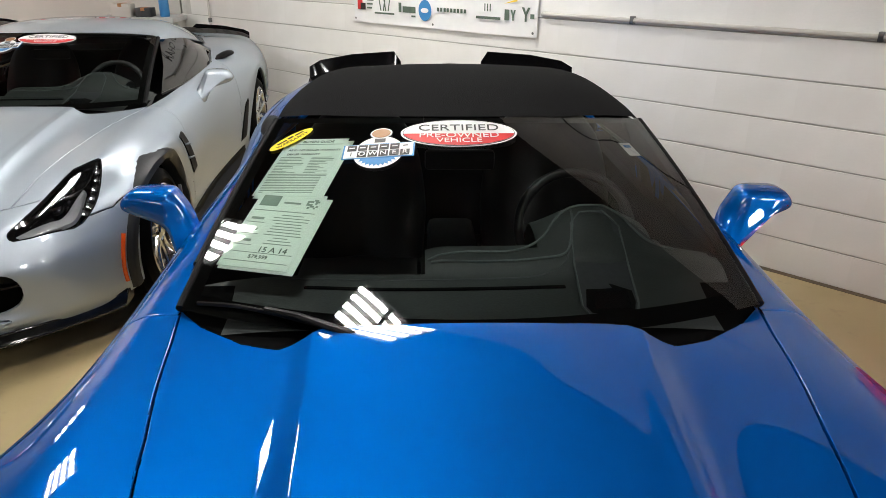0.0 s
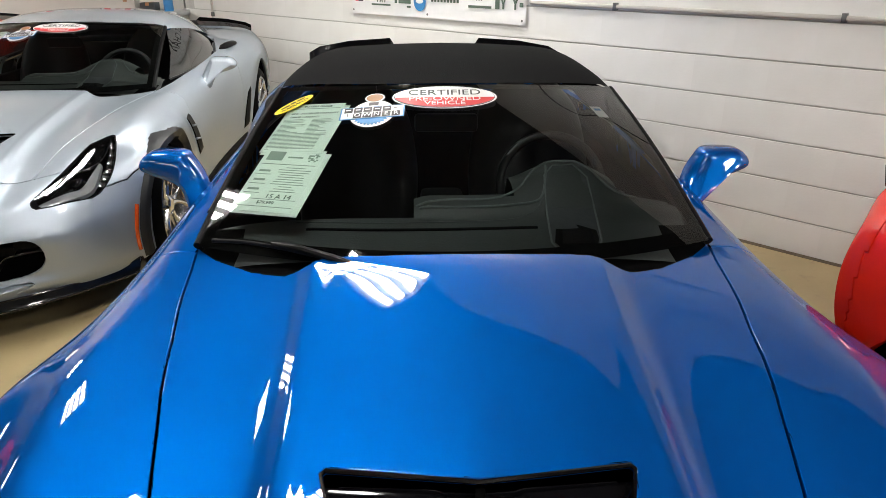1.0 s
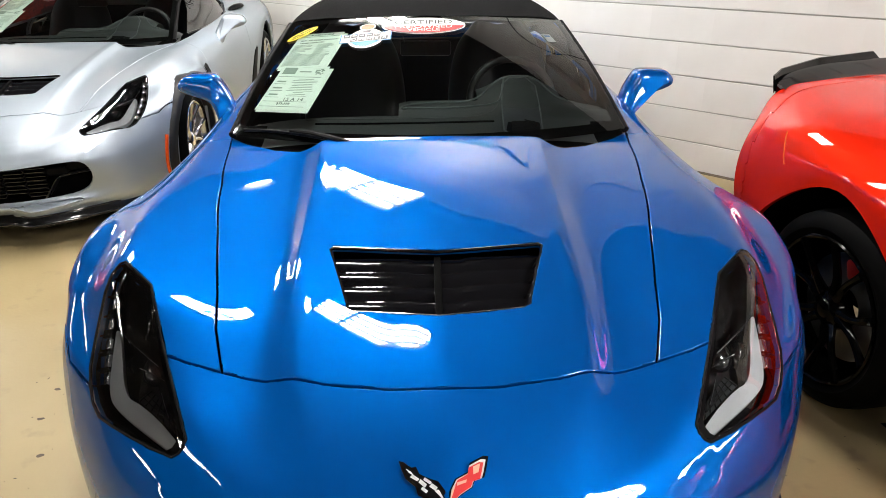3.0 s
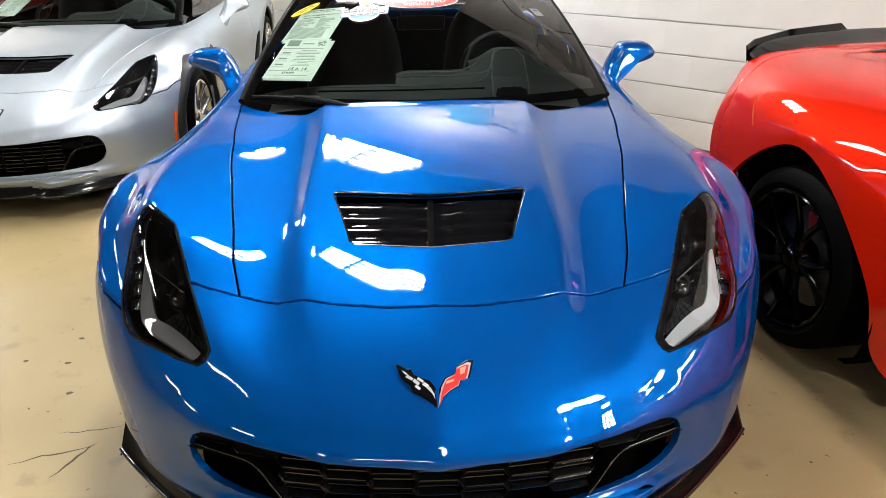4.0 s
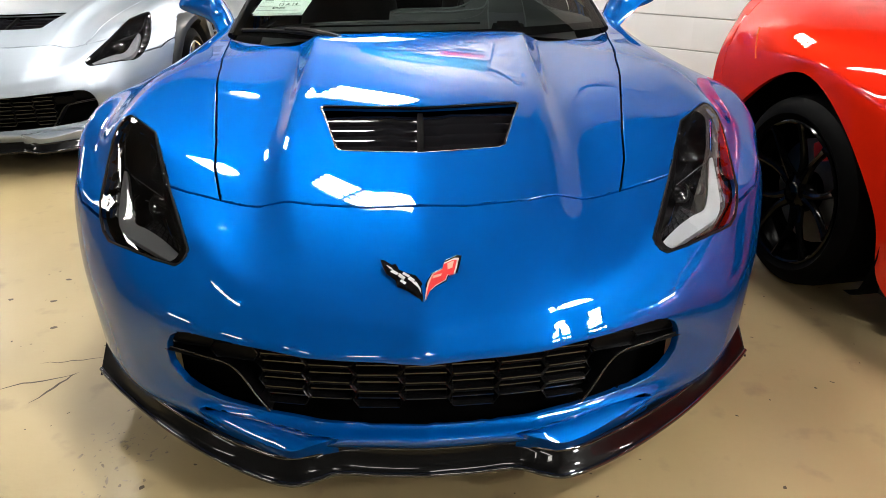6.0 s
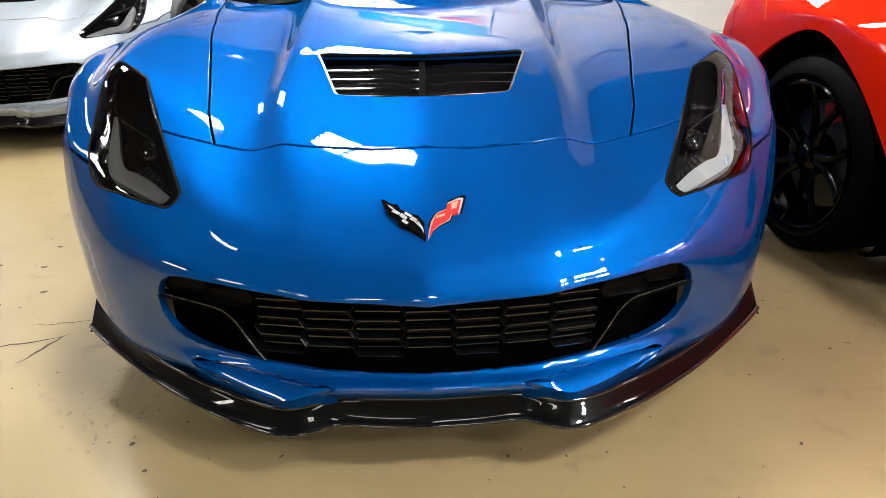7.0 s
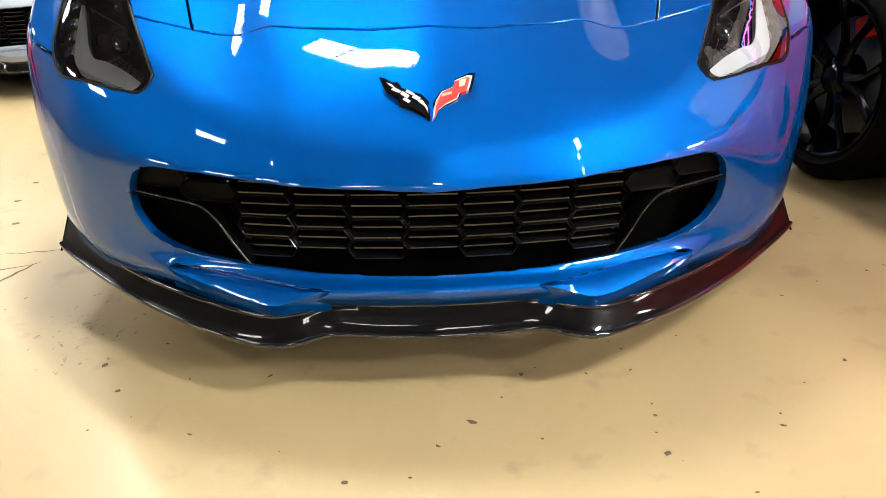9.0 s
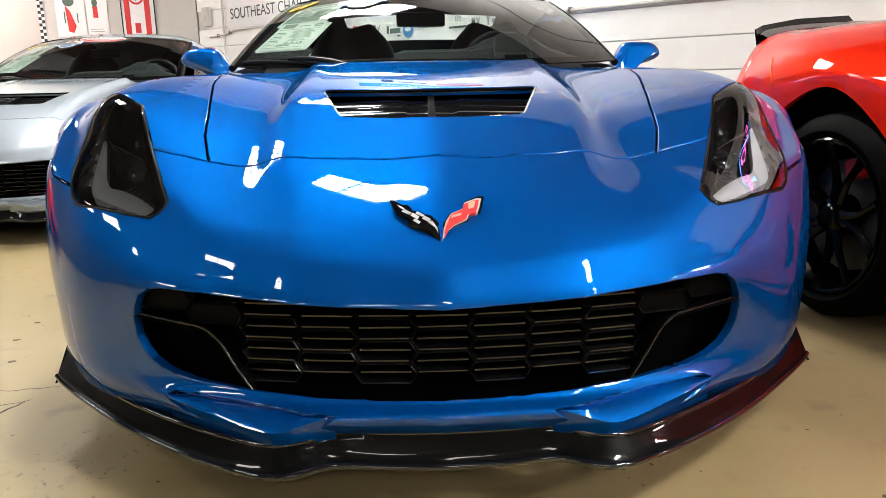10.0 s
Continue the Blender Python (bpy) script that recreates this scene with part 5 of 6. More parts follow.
room()
# e1 -9.2 and -9.6: unseen fill fixtures, set clear of the reflections
# e1 4.85, 6.8 and 7.2: unseen fixtures added to brighten the right side
for e1, e2, hl, hw in ((-3.75, 2.86, .62, .30), (6.8, 2.9, .62, .31), (-1.45, .62, .39, .145), (-3.85, .65, .48, .21), (2.4, .57, .36, .145), (-1.55, -2.97, .5, .22), (-4.1, -2.9, .5, .25), (-9.2, .65, .62, .31), (4.85, .57, .42, .18), (7.2, .57, .62, .31), (-9.6, 2.95, .62, .31), (-6.7, -2.9, .62, .31),
                       (3.9, -3.0, .62, .31), (-9.3, -1.8, .62, .31), (1.5, -7.5, .62, .31), (4.5, -7.0, .62, .31), (-1.5, -8.5, .62, .31), (-4.5, -8.5, .62, .31)):
    ceiling_light(e1, e2, hl, hw, TUBE_BOOST_MORE if e1 in (2.4, 6.8, 4.85) else TUBE_BOOST if e1 == -1.45 else TUBE_DIM if e2 < -2 else TUBE)

car("blue_convertible_car", "metallic blue convertible sports car with black soft top", BLUE, RIM_BLACK, True, pose(0, 0, 0), .112, False)
car("silver_coupe_car", "silver sports coupe with dark glass and silver rims", SILVER, RIM_SILVER, False, pose(-2.348, 2.534, 0, 0, 0, 2.5), .06, True)
red = car("red_coupe_car", "bright red sports coupe with black rims and black spoiler", RED, RIM_BLACK, False, pose(2.72, -2.425, 0, 0, 0, 7.4), .055, False, True, False)
copy_thing(red, pose(-4.85, 3.3, 0, 0, 0, 1.5))


# ---- papers and stickers on the glass ----
def lettering(words, size, m, material, parent, name="lettering", stretch=1.0):
    """Words in the built-in font as a thin mesh, centred, lying in the plane of m."""
    cu = bpy.data.curves.new(name, "FONT")
    cu.body, cu.size, cu.extrude = words, size, .0004
    cu.align_x, cu.align_y = "CENTER", "CENTER"
    tmp = bpy.data.objects.new(name, cu)
    scene.collection.objects.link(tmp)
    bpy.context.view_layer.update()
    me = bpy.data.meshes.new_from_object(tmp.evaluated_get(bpy.context.evaluated_depsgraph_get()))
    bpy.data.objects.remove(tmp)
    bpy.data.curves.remove(cu)
    return link_mesh(name, me, material, parent, matrix=m @ Matrix.Diagonal((stretch, 1, 1, 1)))


def ellipse(rx, ry, n=48, a0=0.0, a1=360.0):
    return [(rx * math.cos(radians(a0 + (a1 - a0) * k / n)), ry * math.sin(radians(a0 + (a1 - a0) * k / n))) for k in range(n if a1 - a0 >= 360 else n + 1)]


def sheet(name, outline, material, parent, z, depth=.0008):
    bm = bmesh.new()
    prism(bm, outline, depth, Matrix.Translation((0, 0, z)))
    return part(name, bm, material, parent, "", False)


def rect(x0, y0, x1, y1):
    return [(x0, y0), (x1, y0), (x1, y1), (x0, y1)]


def oval_sticker(m):
    root = thing("oval_sticker", "white and red oval sticker with printed words on the windscreen", "sticker", "", m)
    sheet("film", ellipse(.170, .0715), WHITE_FILM, root, 0)
    sheet("outline", ellipse(.164, .0675), BLACK_FILM, root, .0009)
    sheet("upper_field", ellipse(.162, .0655), WHITE_FILM, root, .0018)
    low = [p for p in ellipse(.162, .0655, 40, 185, 355)]
    sheet("red_field", low, RED_FILM, root, .0027)
    lettering("CERTIFIED", .046, Matrix.Translation((0, .023, .0045)), BLACK_FILM, root, "lettering", 1.12)
    lettering("PRE-OWNED", .036, Matrix.Translation((0, -.016, .0045)), WHITE_FILM, root, "lettering", 1.12)
    lettering("VEHICLE", .032, Matrix.Translation((0, -.043, .0045)), WHITE_FILM, root, "lettering", 1.1)


def badge_sticker(m):
    root = thing("owner_badge_sticker", "blue and white round badge sticker with letter tiles", "sticker", "", m)
    sheet("disc", ellipse(.072, .078), WHITE_FILM, root, 0)
    star = []
    for k in range(25):
        a = radians(200 + 140 * k / 24)
        r = .066 if k % 2 else .056
        star.append((r * math.cos(a), r * math.sin(a) * 1.05))
    sheet("blue_rays", star, BLUE_FILM, root, .0009)
    sheet("frame", rect(-.104, -.030, .104, .040), BLUE_FILM, root, .0012)
    sheet("frame_fill", rect(-.099, -.026, .099, .036), WHITE_FILM, root, .0021)
    for r, row in enumerate(("      ", "1OWNER")):
        for k in range(6):
            x, y = -.0775 + k * .031, .0205 - r * .031
            dark = (k < 5) if r == 0 else (k > 0)
            sheet("tile", rect(x - .0135, y - .0135, x + .0135, y + .0135), BLACK_FILM if dark else WHITE_FILM, root, .003)
            if row[k] != " ":
                lettering(row[k], .026, Matrix.Translation((x, y, .0046)), WHITE_FILM if dark else BLACK_FILM, root)
            else:
                sheet("tile_mark", rect(x - .008, y - .002, x + .008, y + .002), WHITE_FILM if dark else BLACK_FILM, root, .0042)
    sheet("crown_mark", rect(-.016, .048, .016, .066), BLACK_FILM, root, .0012)
    sheet("top_shape", ellipse(.028, .022, 20), TAN_FILM, sheet("top_back", [(x, y + .095) for x, y in ellipse(.033, .027, 20)], WHITE_FILM, root, 0), .0009).location = (0, .095, 0)


def yellow_sticker(m):
    root = thing("warranty_sticker", "yellow oval sticker with dark printed words", "sticker", "", m)
    sheet("film", ellipse(.075, .026), YELLOW_FILM, root, 0)
    lettering("WARRANTY", .019, Matrix.Translation((0, -.010, .002)), BLACK_FILM, root, "lettering", 1.05)
    sheet("bar", rect(-.045, .004, -.012, .011), BLACK_FILM, root, .0012)
    sheet("bar", rect(-.006, .006, .012, .015), BLACK_FILM, root, .0012)
    sheet("bar", rect(.018, .006, .048, .013), BLACK_FILM, root, .0012)


def guide_sheet(m, kind):
    root = thing("window_sheet", "pale green printed sheet taped inside the windscreen" if kind else "pale green buyers form taped inside the windscreen", "paper", "window sheets", m)
    sheet("back_sheet", [(x + .010, y - .006) for x, y in rect(-.105, -.14, .108, .135)], PAPER, root, -.003)
    sheet("page", rect(-.1, -.138, .1, .138), PAPER, root, 0)
    rng = random.Random(5 + kind)
    if kind == 0:
        lettering("BUYERS GUIDE", .014, Matrix.Translation((.005, .122, .0015)), INK, root, "lettering", 1.1)
        sheet("rule", rect(-.09, .108, .09, .1095), PRINT, root, .001)
        lettering("AS IS - NO DEALER WARRANTY", .0125, Matrix.Translation((.008, .079, .0015)), INK, root, "lettering", .95)
        lettering("DEALER WARRANTY", .012, Matrix.Translation((-.02, .058, .0015)), INK, root, "lettering", .95)
        y = .042
        while y > -.128:
            if abs(y + .045) < .006:
                sheet("rule", rect(-.092, y, .092, y + .002), PRINT, root, .001)
            else:
                w = rng.uniform(.03, .09) if y > -.04 else .088
                sheet("line", rect(-.088, y, -.088 + (w if y > -.04 else 1.9 * w), y + .0017), PRINT, root, .001)
                if y > -.04:
                    sheet("line", rect(.015, y, .015 + rng.uniform(.03, .075), y + .0017), PRINT, root, .001)
            y -= .0075
    else:
        sheet("picture", rect(-.085, .085, -.03, .125), PRINT, root, .001)
        sheet("bar", rect(-.015, .098, .035, .104), PRINT, root, .001)
        for a in range(6):
            for b in range(6):
                if rng.random() < .55:
                    sheet("mark", rect(.052 + a * .006, .085 + b * .006, .058 + a * .006, .091 + b * .006), PRINT, root, .001)
        sheet("rule", rect(-.09, .066, .09, .068), PRINT, root, .001)
        for k in range(11):
            w = rng.uniform(.02, .055)
            sheet("line", rect(.033 - w, .052 - k * .0105, .033 + w, .0541 - k * .0105), PRINT, root, .001)
        for y0, y1 in ((.02, .05), (-.022, .012), (-.062, -.03)):
            sheet("rule", rect(-.09, y0, -.038, y0 + .0016), PRINT, root, .001)
            sheet("bar", rect(-.083, (y0 + y1) / 2 - .003, -.046, (y0 + y1) / 2 + .005), PRINT, root, .001)
        lettering("15 A 14", .026, Matrix.Translation((.03, -.074, .0015)), INK, root)
        lettering("$79,999", .017, Matrix.Translation((0, -.100, .0015)), INK, root)
        sheet("rule", rect(-.09, -.087, .09, -.0855), PRINT, root, .001)
        sheet("rule", rect(-.09, -.117, .09, -.1155), PRINT, root, .001)
    return root


def on_screen(car_pose, x, y, lift, turn):
    return car_pose @ screen_frame(x, y) @ Matrix.Translation((0, 0, lift)) @ Matrix.Rotation(radians(turn), 4, "Z")


for cp, dx in ((pose(0, 0, 0), 0.0), (pose(-2.348, 2.534, 0, 0, 0, 2.5), .03)):
    oval_sticker(on_screen(cp, -.012 + dx, 2.0, .004, 0))
    badge_sticker(on_screen(cp, -.25 + dx, 1.925, .004, 0))
    yellow_sticker(on_screen(cp, -.515, 2.075, .004, 42))
    guide_sheet(on_screen(cp, -.478, 1.935, -.008, -9), 0)
    guide_sheet(on_screen(cp, -.508, 1.685, -.008, -11), 1)
tag = thing("corner_tag", "small pale tag in the windscreen's upper corner", "sticker", "", on_screen(pose(0, 0, 0), .508, 2.04, -.006, 12))
sheet("film", rect(-.02, -.034, .02, .034), WHITE_FILM, tag, 0)
sheet("bar", rect(-.012, .008, .012, .02), BLUE_FILM, tag, .001)


# ---- on the walls ----
WALL = pose(0, 5.45, 0, 0, 0, WALL_ANGLE)


def on_wall(s, z, off=.006):
    """A pose on the block wall: x along it, y up, z into the room."""
    return WALL @ Matrix(((1, 0, 0, s), (0, 0, -1, -off), (0, 1, 0, z), (0, 0, 0, 1)))


def banner():
    root = thing("sponsor_banner", "white vinyl banner with sponsor marks and a teal top band", "banner", "", on_wall(0, 1.15, .002))
    n, rows = 24, []
    for i in range(9):
        rows.append([(-.925 + 1.85 * j / n, 1.64 * i / 8, .016 + .006 * math.sin(j * .9 + i * .5) * math.sin(i * .6 + .4)) for j in range(n + 1)])
    bm = bmesh.new()
    grid_mesh(bm, np.array(rows))
    part("vinyl", bm, WHITE_FILM, root)
    sheet("teal_band", rect(-.90, 1.36, .90, 1.61), TEAL_FILM, root, .0245)
    lettering("SPONSORS", .17, Matrix.Translation((-.1, 1.485, .0275)), WHITE_FILM, root, "lettering", 1.1)
    sheet("red_mark", rect(.28, 1.24, .85, 1.31), RED_FILM, root, .0245)
    sheet("grey_mark", rect(.45, 1.18, .83, 1.205), INK, root, .0245)
    sheet("grey_mark", rect(-.3, 1.2, .1, 1.26), INK, root, .0245)
    sheet("dark_mark", ellipse(.09, .09, 24), BLACK_FILM, root, .0245).location = (-.45, 1.2, 0)
    sheet("red_tile", rect(-.875, .10, -.815, .20), RED_FILM, root, .0245)
    sheet("navy_tile", rect(-.835, .10, -.775, .15), BLACK_FILM, root, .0265)
    for q in range(3):
        sheet("bar", rect(-.76, .11 + q * .03, -.70 + .01 * q, .122 + q * .03), INK, root, .0245)
    for q in range(4):
        x = -.60 + q * .028
        sheet("stroke", [(x, .10), (x + .012, .10), (x + (.032 if q % 2 else -.008), .19), (x + (.02 if q % 2 else -.02), .19)], INK, root, .0245)
    sheet("bar", rect(-.67, .075, -.44, .088), INK, root, .0245)
    sheet("bar", rect(-.39, .10, -.36, .17), INK, root, .0245)
    sheet("bar", rect(-.345, .10, -.205, .145), INK, root, .0245)
    sheet("bar", rect(-.25, .07, -.205, .083), INK, root, .0245)
    sheet("blue_disc", [(x - .105, y + .125) for x, y in ellipse(.067, .075, 28)], BLUE_FILM, root, .0245)
    sheet("disc_mark", [(x - .105, y + .125) for x, y in ellipse(.04, .018, 20)], WHITE_FILM, root, .0275)
    for q in range(9):
        sheet("bar", rect(.02 + q * .033, .125, .042 + q * .033, .152), INK, root, .0245)
    for q in range(3):
        sheet("stroke", rect(.475 + q * .024, .15, .484 + q * .024, .20), INK, root, .0245)
    sheet("bar", rect(.40, .098, .62, .116), INK, root, .0245)
    sheet("yellow_wedge", [(.645, .205), (.76, .225), (.76, .24)], YELLOW_FILM, root, .0245)
    sheet("block_mark", rect(.655, .10, .695, .17), INK, root, .0245)
    sheet("block_mark", [(.705, .17), (.72, .17), (.728, .145), (.736, .17), (.75, .17), (.735, .13), (.735, .10), (.72, .10), (.72, .13)], INK, root, .0245)
    sheet("branch_mark", [(.80, .19), (.82, .19), (.835, .16), (.85, .19), (.87, .19), (.843, .14), (.843, .10), (.827, .10), (.827, .14)], INK, root, .0245)
    sheet("bar", rect(.872, .12, .905, .15), INK, root, .0245)
    for x, y in ((-.90, .03), (-.02, .03), (.90, .03), (-.90, 1.6), (.90, 1.6)):
        sheet("grommet", [(a + x, b + y) for a, b in ellipse(.009, .009, 12)], STEEL, root, .0275)


def wall_sign():
    root = thing("charity_sign", "white wall sign with dark capital letters", "sign", "", on_wall(-2.2, 1.47))
    bm = bmesh.new()
    box(bm, (-.98, 0, 0), (.85, .62, .012), None, .003)
    part("panel", bm, WHITE_FILM, root)
    lettering("SOUTHEAST CHAR", .17, Matrix.Translation((-.19, .155, .014)), BLACK_FILM, root, "lettering", .98)
    sheet("blue_mark", rect(-.72, .30, -.60, .50), BLUE_FILM, root, .013)
    sheet("blue_mark", rect(-.56, .30, -.44, .50), BLUE_FILM, root, .013)
    sheet("blue_mark", rect(-.40, .30, .5, .45), BLUE_FILM, root, .0245)


def pipe_run(name, label, pts, r):
    root = thing(name, label, "conduit", "", WALL)
    part("pipe", tube(bmesh.new(), pts, r, 10), WALL_PLAIN, root)
    for k in range(1, len(pts)):
        a, b = Vector(pts[k - 1]), Vector(pts[k])
        n = max(1, int((b - a).length / 1.1))
        for q in range(n):
            p = a.lerp(b, (q + .5) / n)
            bm = bmesh.new()
            box(bm, (p.x - .012, -.004, p.z - r * 1.8), (p.x + .012, p.y - r - .003, p.z + r * 1.8), None, .002)
            part("clip", bm, STEEL, root)


banner()
wall_sign()
pipe_run("conduit_pipe", "white painted conduit clipped along the block wall", [(.96, -.02, 1.305), (4.9, -.02, 1.305)], .013)
pipe_run("conduit_pipe", "white painted upright conduit on the block wall", [(-3.27, -.02, .3), (-3.27, -.02, 3.2)], .012)
pipe_run("conduit_pipe", "white painted conduit under the wall sign", [(-3.6, -.02, 1.40), (-3.22, -.02, 1.41), (-3.05, -.02, 1.45), (-1.5, -.02, 1.45)], .010)
root = thing("power_cable", "thin dark power cable draped high on the wall", "cable", "", WALL)
part("cord", tube(bmesh.new(), [tuple(p) for p in spline([(-.2, -.012, 2.92), (.5, -.012, 2.74), (1.2, -.012, 2.72), (1.75, -.012, 3.02), (2.12, -.012, 2.92), (2.3, -.012, 2.6), (2.75, -.012, 2.5), (3.6, -.012, 2.5), (4.4, -.012, 2.62), (4.78, -.012, 2.85)], 8)], .009, 8), BLACK_SATIN, root)
for x, z in ((-.2, 2.92), (1.75, 3.02), (2.75, 2.5), (3.6, 2.5)):
    bm = bmesh.new()
    box(bm, (x - .012, -.026, z - .016), (x + .012, .002, z + .016), None, .003)
    part("clip", bm, STEEL, root)
root = thing("switch_box", "off-white electrical switch box on the block wall", "switch", "", on_wall(-3.62, 1.62))
bm = bmesh.new()
box(bm, (-.07, -.09, 0), (.07, .13, .05), None, .006)
part("case", bm, WALL_PLAIN, root)
bm = bmesh.new()
box(bm, (-.012, -.02, .05), (.012, .03, .062), None, .003)
part("toggle", bm, FIXTURE, root)


def poster(x, z, w, h, marks, label, framed):
    root = thing("poster", label, "poster", "posters", Matrix(((1, 0, 0, x), (0, 0, -1, 8.244), (0, 1, 0, z), (0, 0, 0, 1))))
    sheet("paper", rect(0, 0, w, h), WHITE_FILM, root, 0, .003)
    if framed:
        for r in (rect(-.012, -.012, w + .012, 0), rect(-.012, h, w + .012, h + .012), rect(-.012, 0, 0, h), rect(w, 0, w + .012, h)):
            sheet("frame_bar", r, BLACK_FILM, root, 0, .012)
    for q, (o, mt) in enumerate(marks):
        sheet("print", o, mt, root, .004 + .0015 * q)


poster(-4.52, 1.45, .36, .75, [([(.14, .06), (.20, .04), (.24, .12), (.18, .30), (.12, .38)], RED_FILM), ([(x + .17, y + .42) for x, y in ellipse(.07, .06, 20)], INK), (rect(.10, .16, .115, .30), INK), (rect(.26, .16, .272, .28), INK)], "white poster with a red and grey figure print", False)
poster(-4.14, 1.45, .26, .75, [(rect(.08, .22, .14, .36), RED_FILM), ([(x + .11, y + .40) for x, y in ellipse(.035, .05, 16)], INK), (rect(.03, .08, .2, .085), INK), (rect(.03, .05, .2, .055), INK)], "white poster with a small red mark", False)
poster(-3.70, 1.40, .40, .80, [(rect(.03, .0, .10, .62), RED_FILM), (rect(.28, .0, .35, .62), RED_FILM), ([(x + .19, y + .52) for x, y in ellipse(.10, .10, 24)], RED_FILM), ([(x + .19, y + .52) for x, y in ellipse(.075, .075, 24)], WHITE_FILM), (rect(.15, .08, .22, .2), RED_FILM), ([(.14, .54), (.19, .46), (.24, .54), (.19, .50)], INK)], "framed red and white poster with a ring print", True)
root = thing("chequered_ribbon", "black and white chequered ribbon hanging on the wall", "ribbon", "", Matrix(((1, 0, 0, -4.74), (0, 0, -1, 8.245), (0, 1, 0, 1.2), (0, 0, 0, 1))))
sheet("band", rect(0, 0, .075, 1.2), WHITE_FILM, root, 0, .002)
for r in range(32):
    for c in range(2):
        if (r + c) % 2 == 0:
            sheet("check", rect(c * .0375, r * .0375, c * .0375 + .0375, r * .0375 + .0375), BLACK_FILM, root, .003)
root = thing("counter_cabinet", "off-white counter cabinet in the far corner", "cabinet", "", pose(-3.05, 7.95, 0))
bm = bmesh.new()
box(bm, (-.42, -.26, 0), (.34, .28, 1.0), None, .006)
part("body", bm, WALL_PLAIN, root)
bm = bmesh.new()
box(bm, (-.45, -.29, 1.0), (.37, .29, 1.05), None, .01)
part("top", bm, FIXTURE, root)
for k in (-1, 1):
    bm = bmesh.new()
    box(bm, (-.04 + k * .19 - .18, -.275, .08), (-.04 + k * .19 + .18, -.258, .95), None, .004)
    part("door", bm, WALL_PLAIN, root)
bottle = thing("blue_bottle", "blue plastic bottle standing on the counter cabinet", "bottle", "", pose(-2.82, 7.85, 1.05))
part("body", lathe(bmesh.new(), [(0, 0), (.045, 0), (.05, .01), (.05, .16), (.03, .2), (.016, .215)], 24, "Z"), BLUE_FILM, bottle)
part("cap", lathe(bmesh.new(), [(.019, .212), (.019, .245), (0, .248)], 16, "Z"), WHITE_FILM, bottle)
for x, w, h, mt, lab in ((-3.02, .16, .09, GREY_TRIM, "dark grey carton on the counter cabinet"), (-3.25, .2, .13, WALL_PLAIN, "pale carton on the counter cabinet")):
    carton = thing("carton", lab, "box", "", pose(x, 7.85, 1.05))
    bm = bmesh.new()
    box(bm, (-w / 2, -.08, 0), (w / 2, .08, h), None, .004)
    part("body", bm, mt, carton)
    bm = bmesh.new()
    box(bm, (-.02, -.083, h - .03), (.02, .083, h + .003), None, .001)
    part("tape", bm, TAN_FILM, carton)


# ---- neon sign high on the block wall ----
def neon_sign():
    root = thing("neon_sign", "lit pink and blue neon tube sign on the wall", "sign", "", on_wall(5.25, 2.98, .02))
    bm = bmesh.new()
    box(bm, (-.5, -.25, 0), (.5, .3, .03), None, .006)
    part("back_board", bm, BLACK_SATIN, root)
    blue = [(-.46, -.2, .06), (-.2, -.2, .06), (-.1, .25, .06), (.1, .02, .06), (.3, .25, .06), (.46, -.1, .06)]
    part("blue_tube", tube(bmesh.new(), blue, .011, 8), NEON_BLUE, root)
    for k in range(6):
        x = -.34 + k * .125
        pts = [(x, -.1 + .02 * k, .06), (x + .03, .12, .06), (x + .07, -.08, .06), (x + .1, .1, .06)] if k % 2 else [(x + .04 + .045 * math.cos(a * .7), .02 + .09 * math.sin(a * .7), .06) for a in range(9)]
        part("pink_tube", tube(bmesh.new(), pts, .010, 8), NEON_PINK, root)


neon_sign()


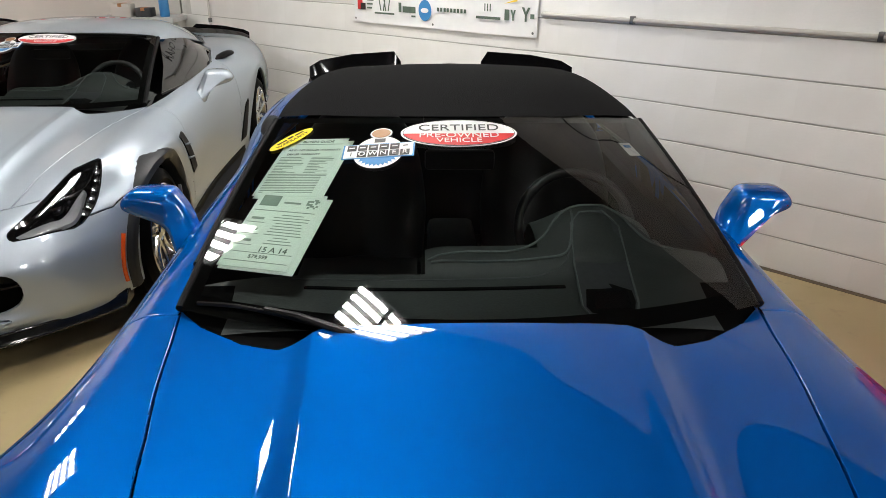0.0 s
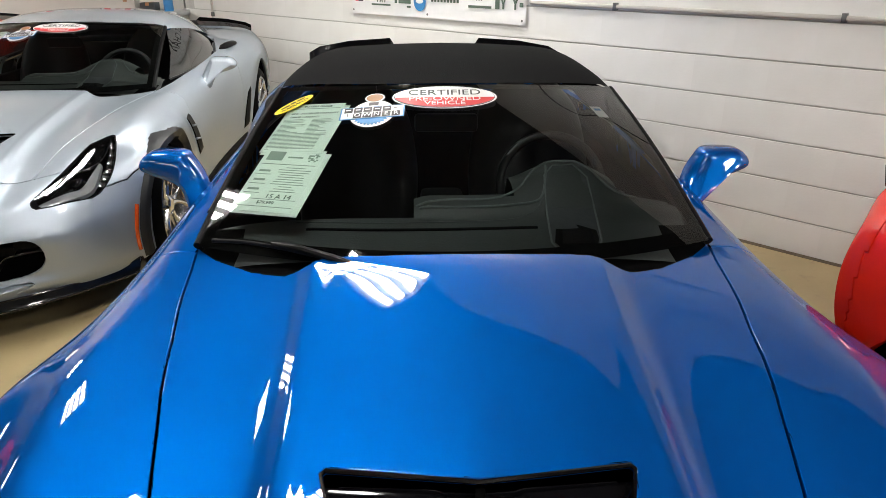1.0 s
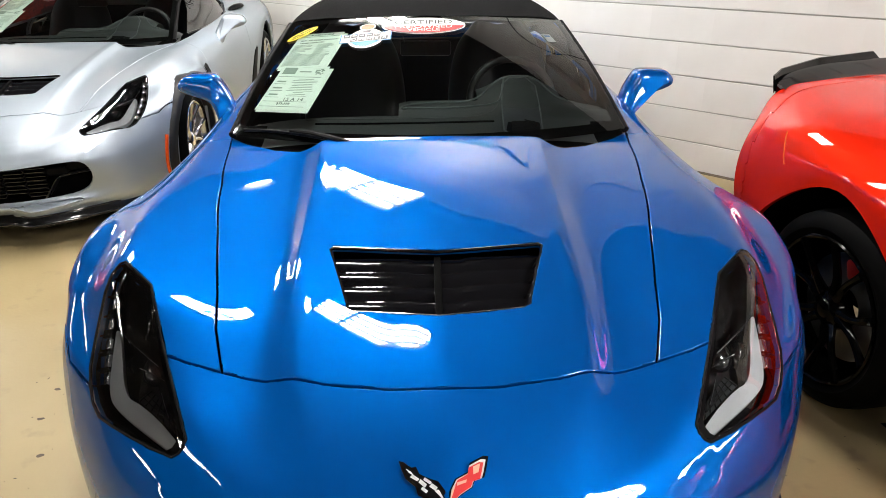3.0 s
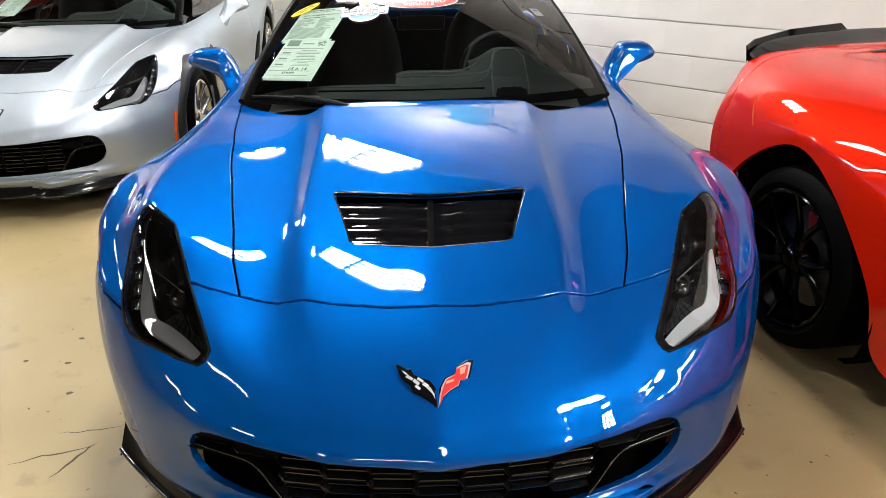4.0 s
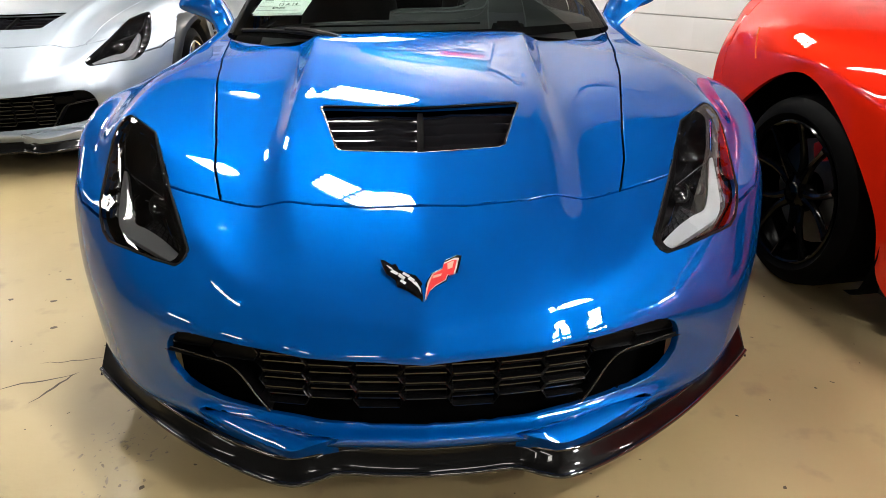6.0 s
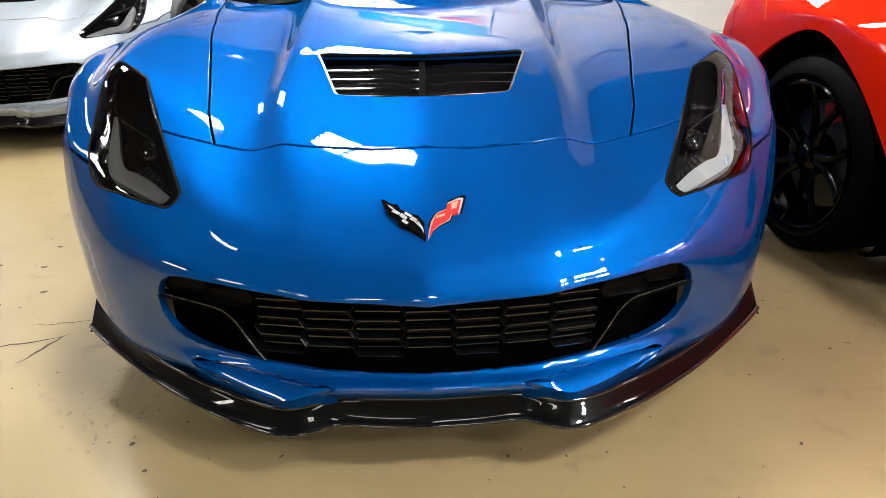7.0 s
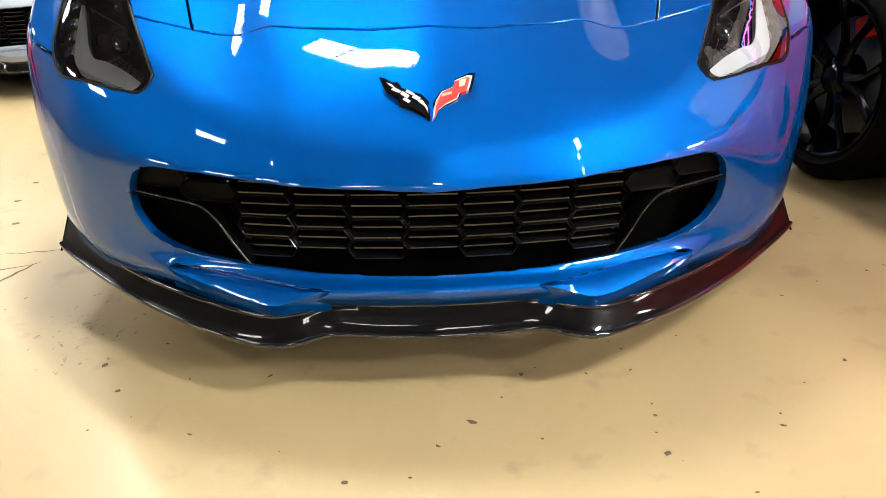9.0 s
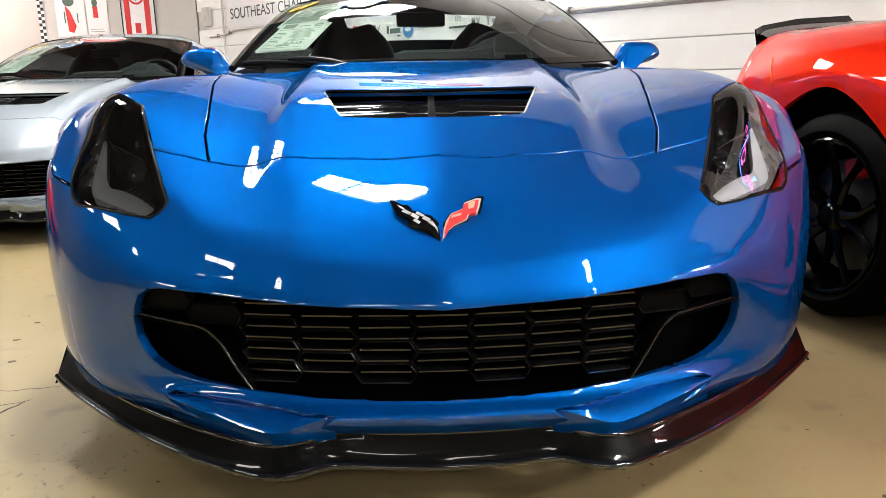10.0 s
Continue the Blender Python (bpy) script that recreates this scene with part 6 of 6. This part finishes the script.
# ---- scuffs and specks on the floor ----
def floor_scuffs():
    rng = random.Random(11)
    bm = bmesh.new()

    def speck(x, y, r, stretch, turn):
        r *= .85
        pts = [(r * stretch * rng.uniform(.6, 1.1) * math.cos(a * .785), r * rng.uniform(.5, 1.1) * math.sin(a * .785)) for a in range(8)]
        c, q = math.cos(turn), math.sin(turn)
        bm.faces.new([bm.verts.new((x + c * u - q * v, y + q * u + c * v, .0012)) for u, v in pts])

    def scratch(x0, y0, x1, y1, w):
        n = 9
        left, right = [], []
        dx, dy = y0 - y1, x1 - x0
        k = w / math.hypot(dx, dy)
        for i in range(n):
            f = i / (n - 1)
            x, y = x0 + (x1 - x0) * f + rng.uniform(-.006, .006), y0 + (y1 - y0) * f + rng.uniform(-.006, .006)
            t = k * (1 - abs(2 * f - 1) ** 2 + .15)
            left.append(bm.verts.new((x + dx * t, y + dy * t, .0012)))
            right.append(bm.verts.new((x - dx * t, y - dy * t, .0012)))
        for i in range(n - 1):
            bm.faces.new((left[i], left[i + 1], right[i + 1], right[i]))
    for x, y, r, st, tn in ((.06, -.17, .007, 2.2, -.5), (-1.35, 1.01, .012, 1.5, 0), (-1.37, 1.18, .011, 1.6, 0), (.62, -.21, .006, 1.4, 0), (.40, -.17, .006, 1.2, 0), (.84, -.02, .007, 1.2, 1), (-1.51, 1.03, .012, 1.3, 0),
                            (-1.26, .82, .012, 1.6, .1), (1.11, .36, .007, 1, 0), (.17, -.03, .007, 1, 0), (-.16, -.31, .006, 1.3, 0), (.39, -.27, .007, 1.5, .4), (-.63, -.04, .008, 1, 0), (-.69, .05, .009, 1.2, .6)):
        speck(x, y, r, st, tn)
    scratch(-1.13, .40, -1.06, .55, .004)
    scratch(-1.28, .47, -1.06, .54, .003)
    scratch(-1.2, .60, -1.0, .63, .002)
    for _ in range(280):
        speck(rng.uniform(-2.6, 1.6), rng.uniform(-1.0, 1.4), rng.uniform(.0015, .0045), rng.uniform(1, 2.4), rng.uniform(0, 3.1))
    tagged(part("floor_scuffs", bm, SCUFF_BROWN, None, "", False), "dark scuffs, specks and scratches on the beige floor", "stain", kind="stuff")
    bm = bmesh.new()
    for _ in range(90):
        a, r = rng.uniform(0, 6.28), rng.uniform(0, .12)
        speck(-.78 + r * math.cos(a), .20 + 1.5 * r * math.sin(a), rng.uniform(.001, .006), rng.uniform(1, 3), rng.uniform(0, 3.1))
    tagged(part("floor_stain", bm, STAIN, None, "", False), "faint grey dried stain on the beige floor", "stain", kind="stuff")


STAIN = plain("dried_stain", (0.30, 0.235, 0.15), 0.6, 0, 0.3, 40)
SCUFF_BROWN = plain("scuff_brown", (0.10, 0.075, 0.045), 0.7, 0, 0.3, 40)
floor_scuffs()
# thin dark brown strip where the block wall meets the floor
bm = bmesh.new()
box(bm, (-3.8, -.028, 0), (8.0, 0.002, .008))
for v in bm.verts:
    if v.co.y < -.01 and v.co.z > .004:
        v.co.z = .002
tagged(part("wall_foot_strip", bm, SCUFF_BROWN, None, "", False, WALL), "thin dark brown strip along the foot of the wall", "trim", kind="structure")
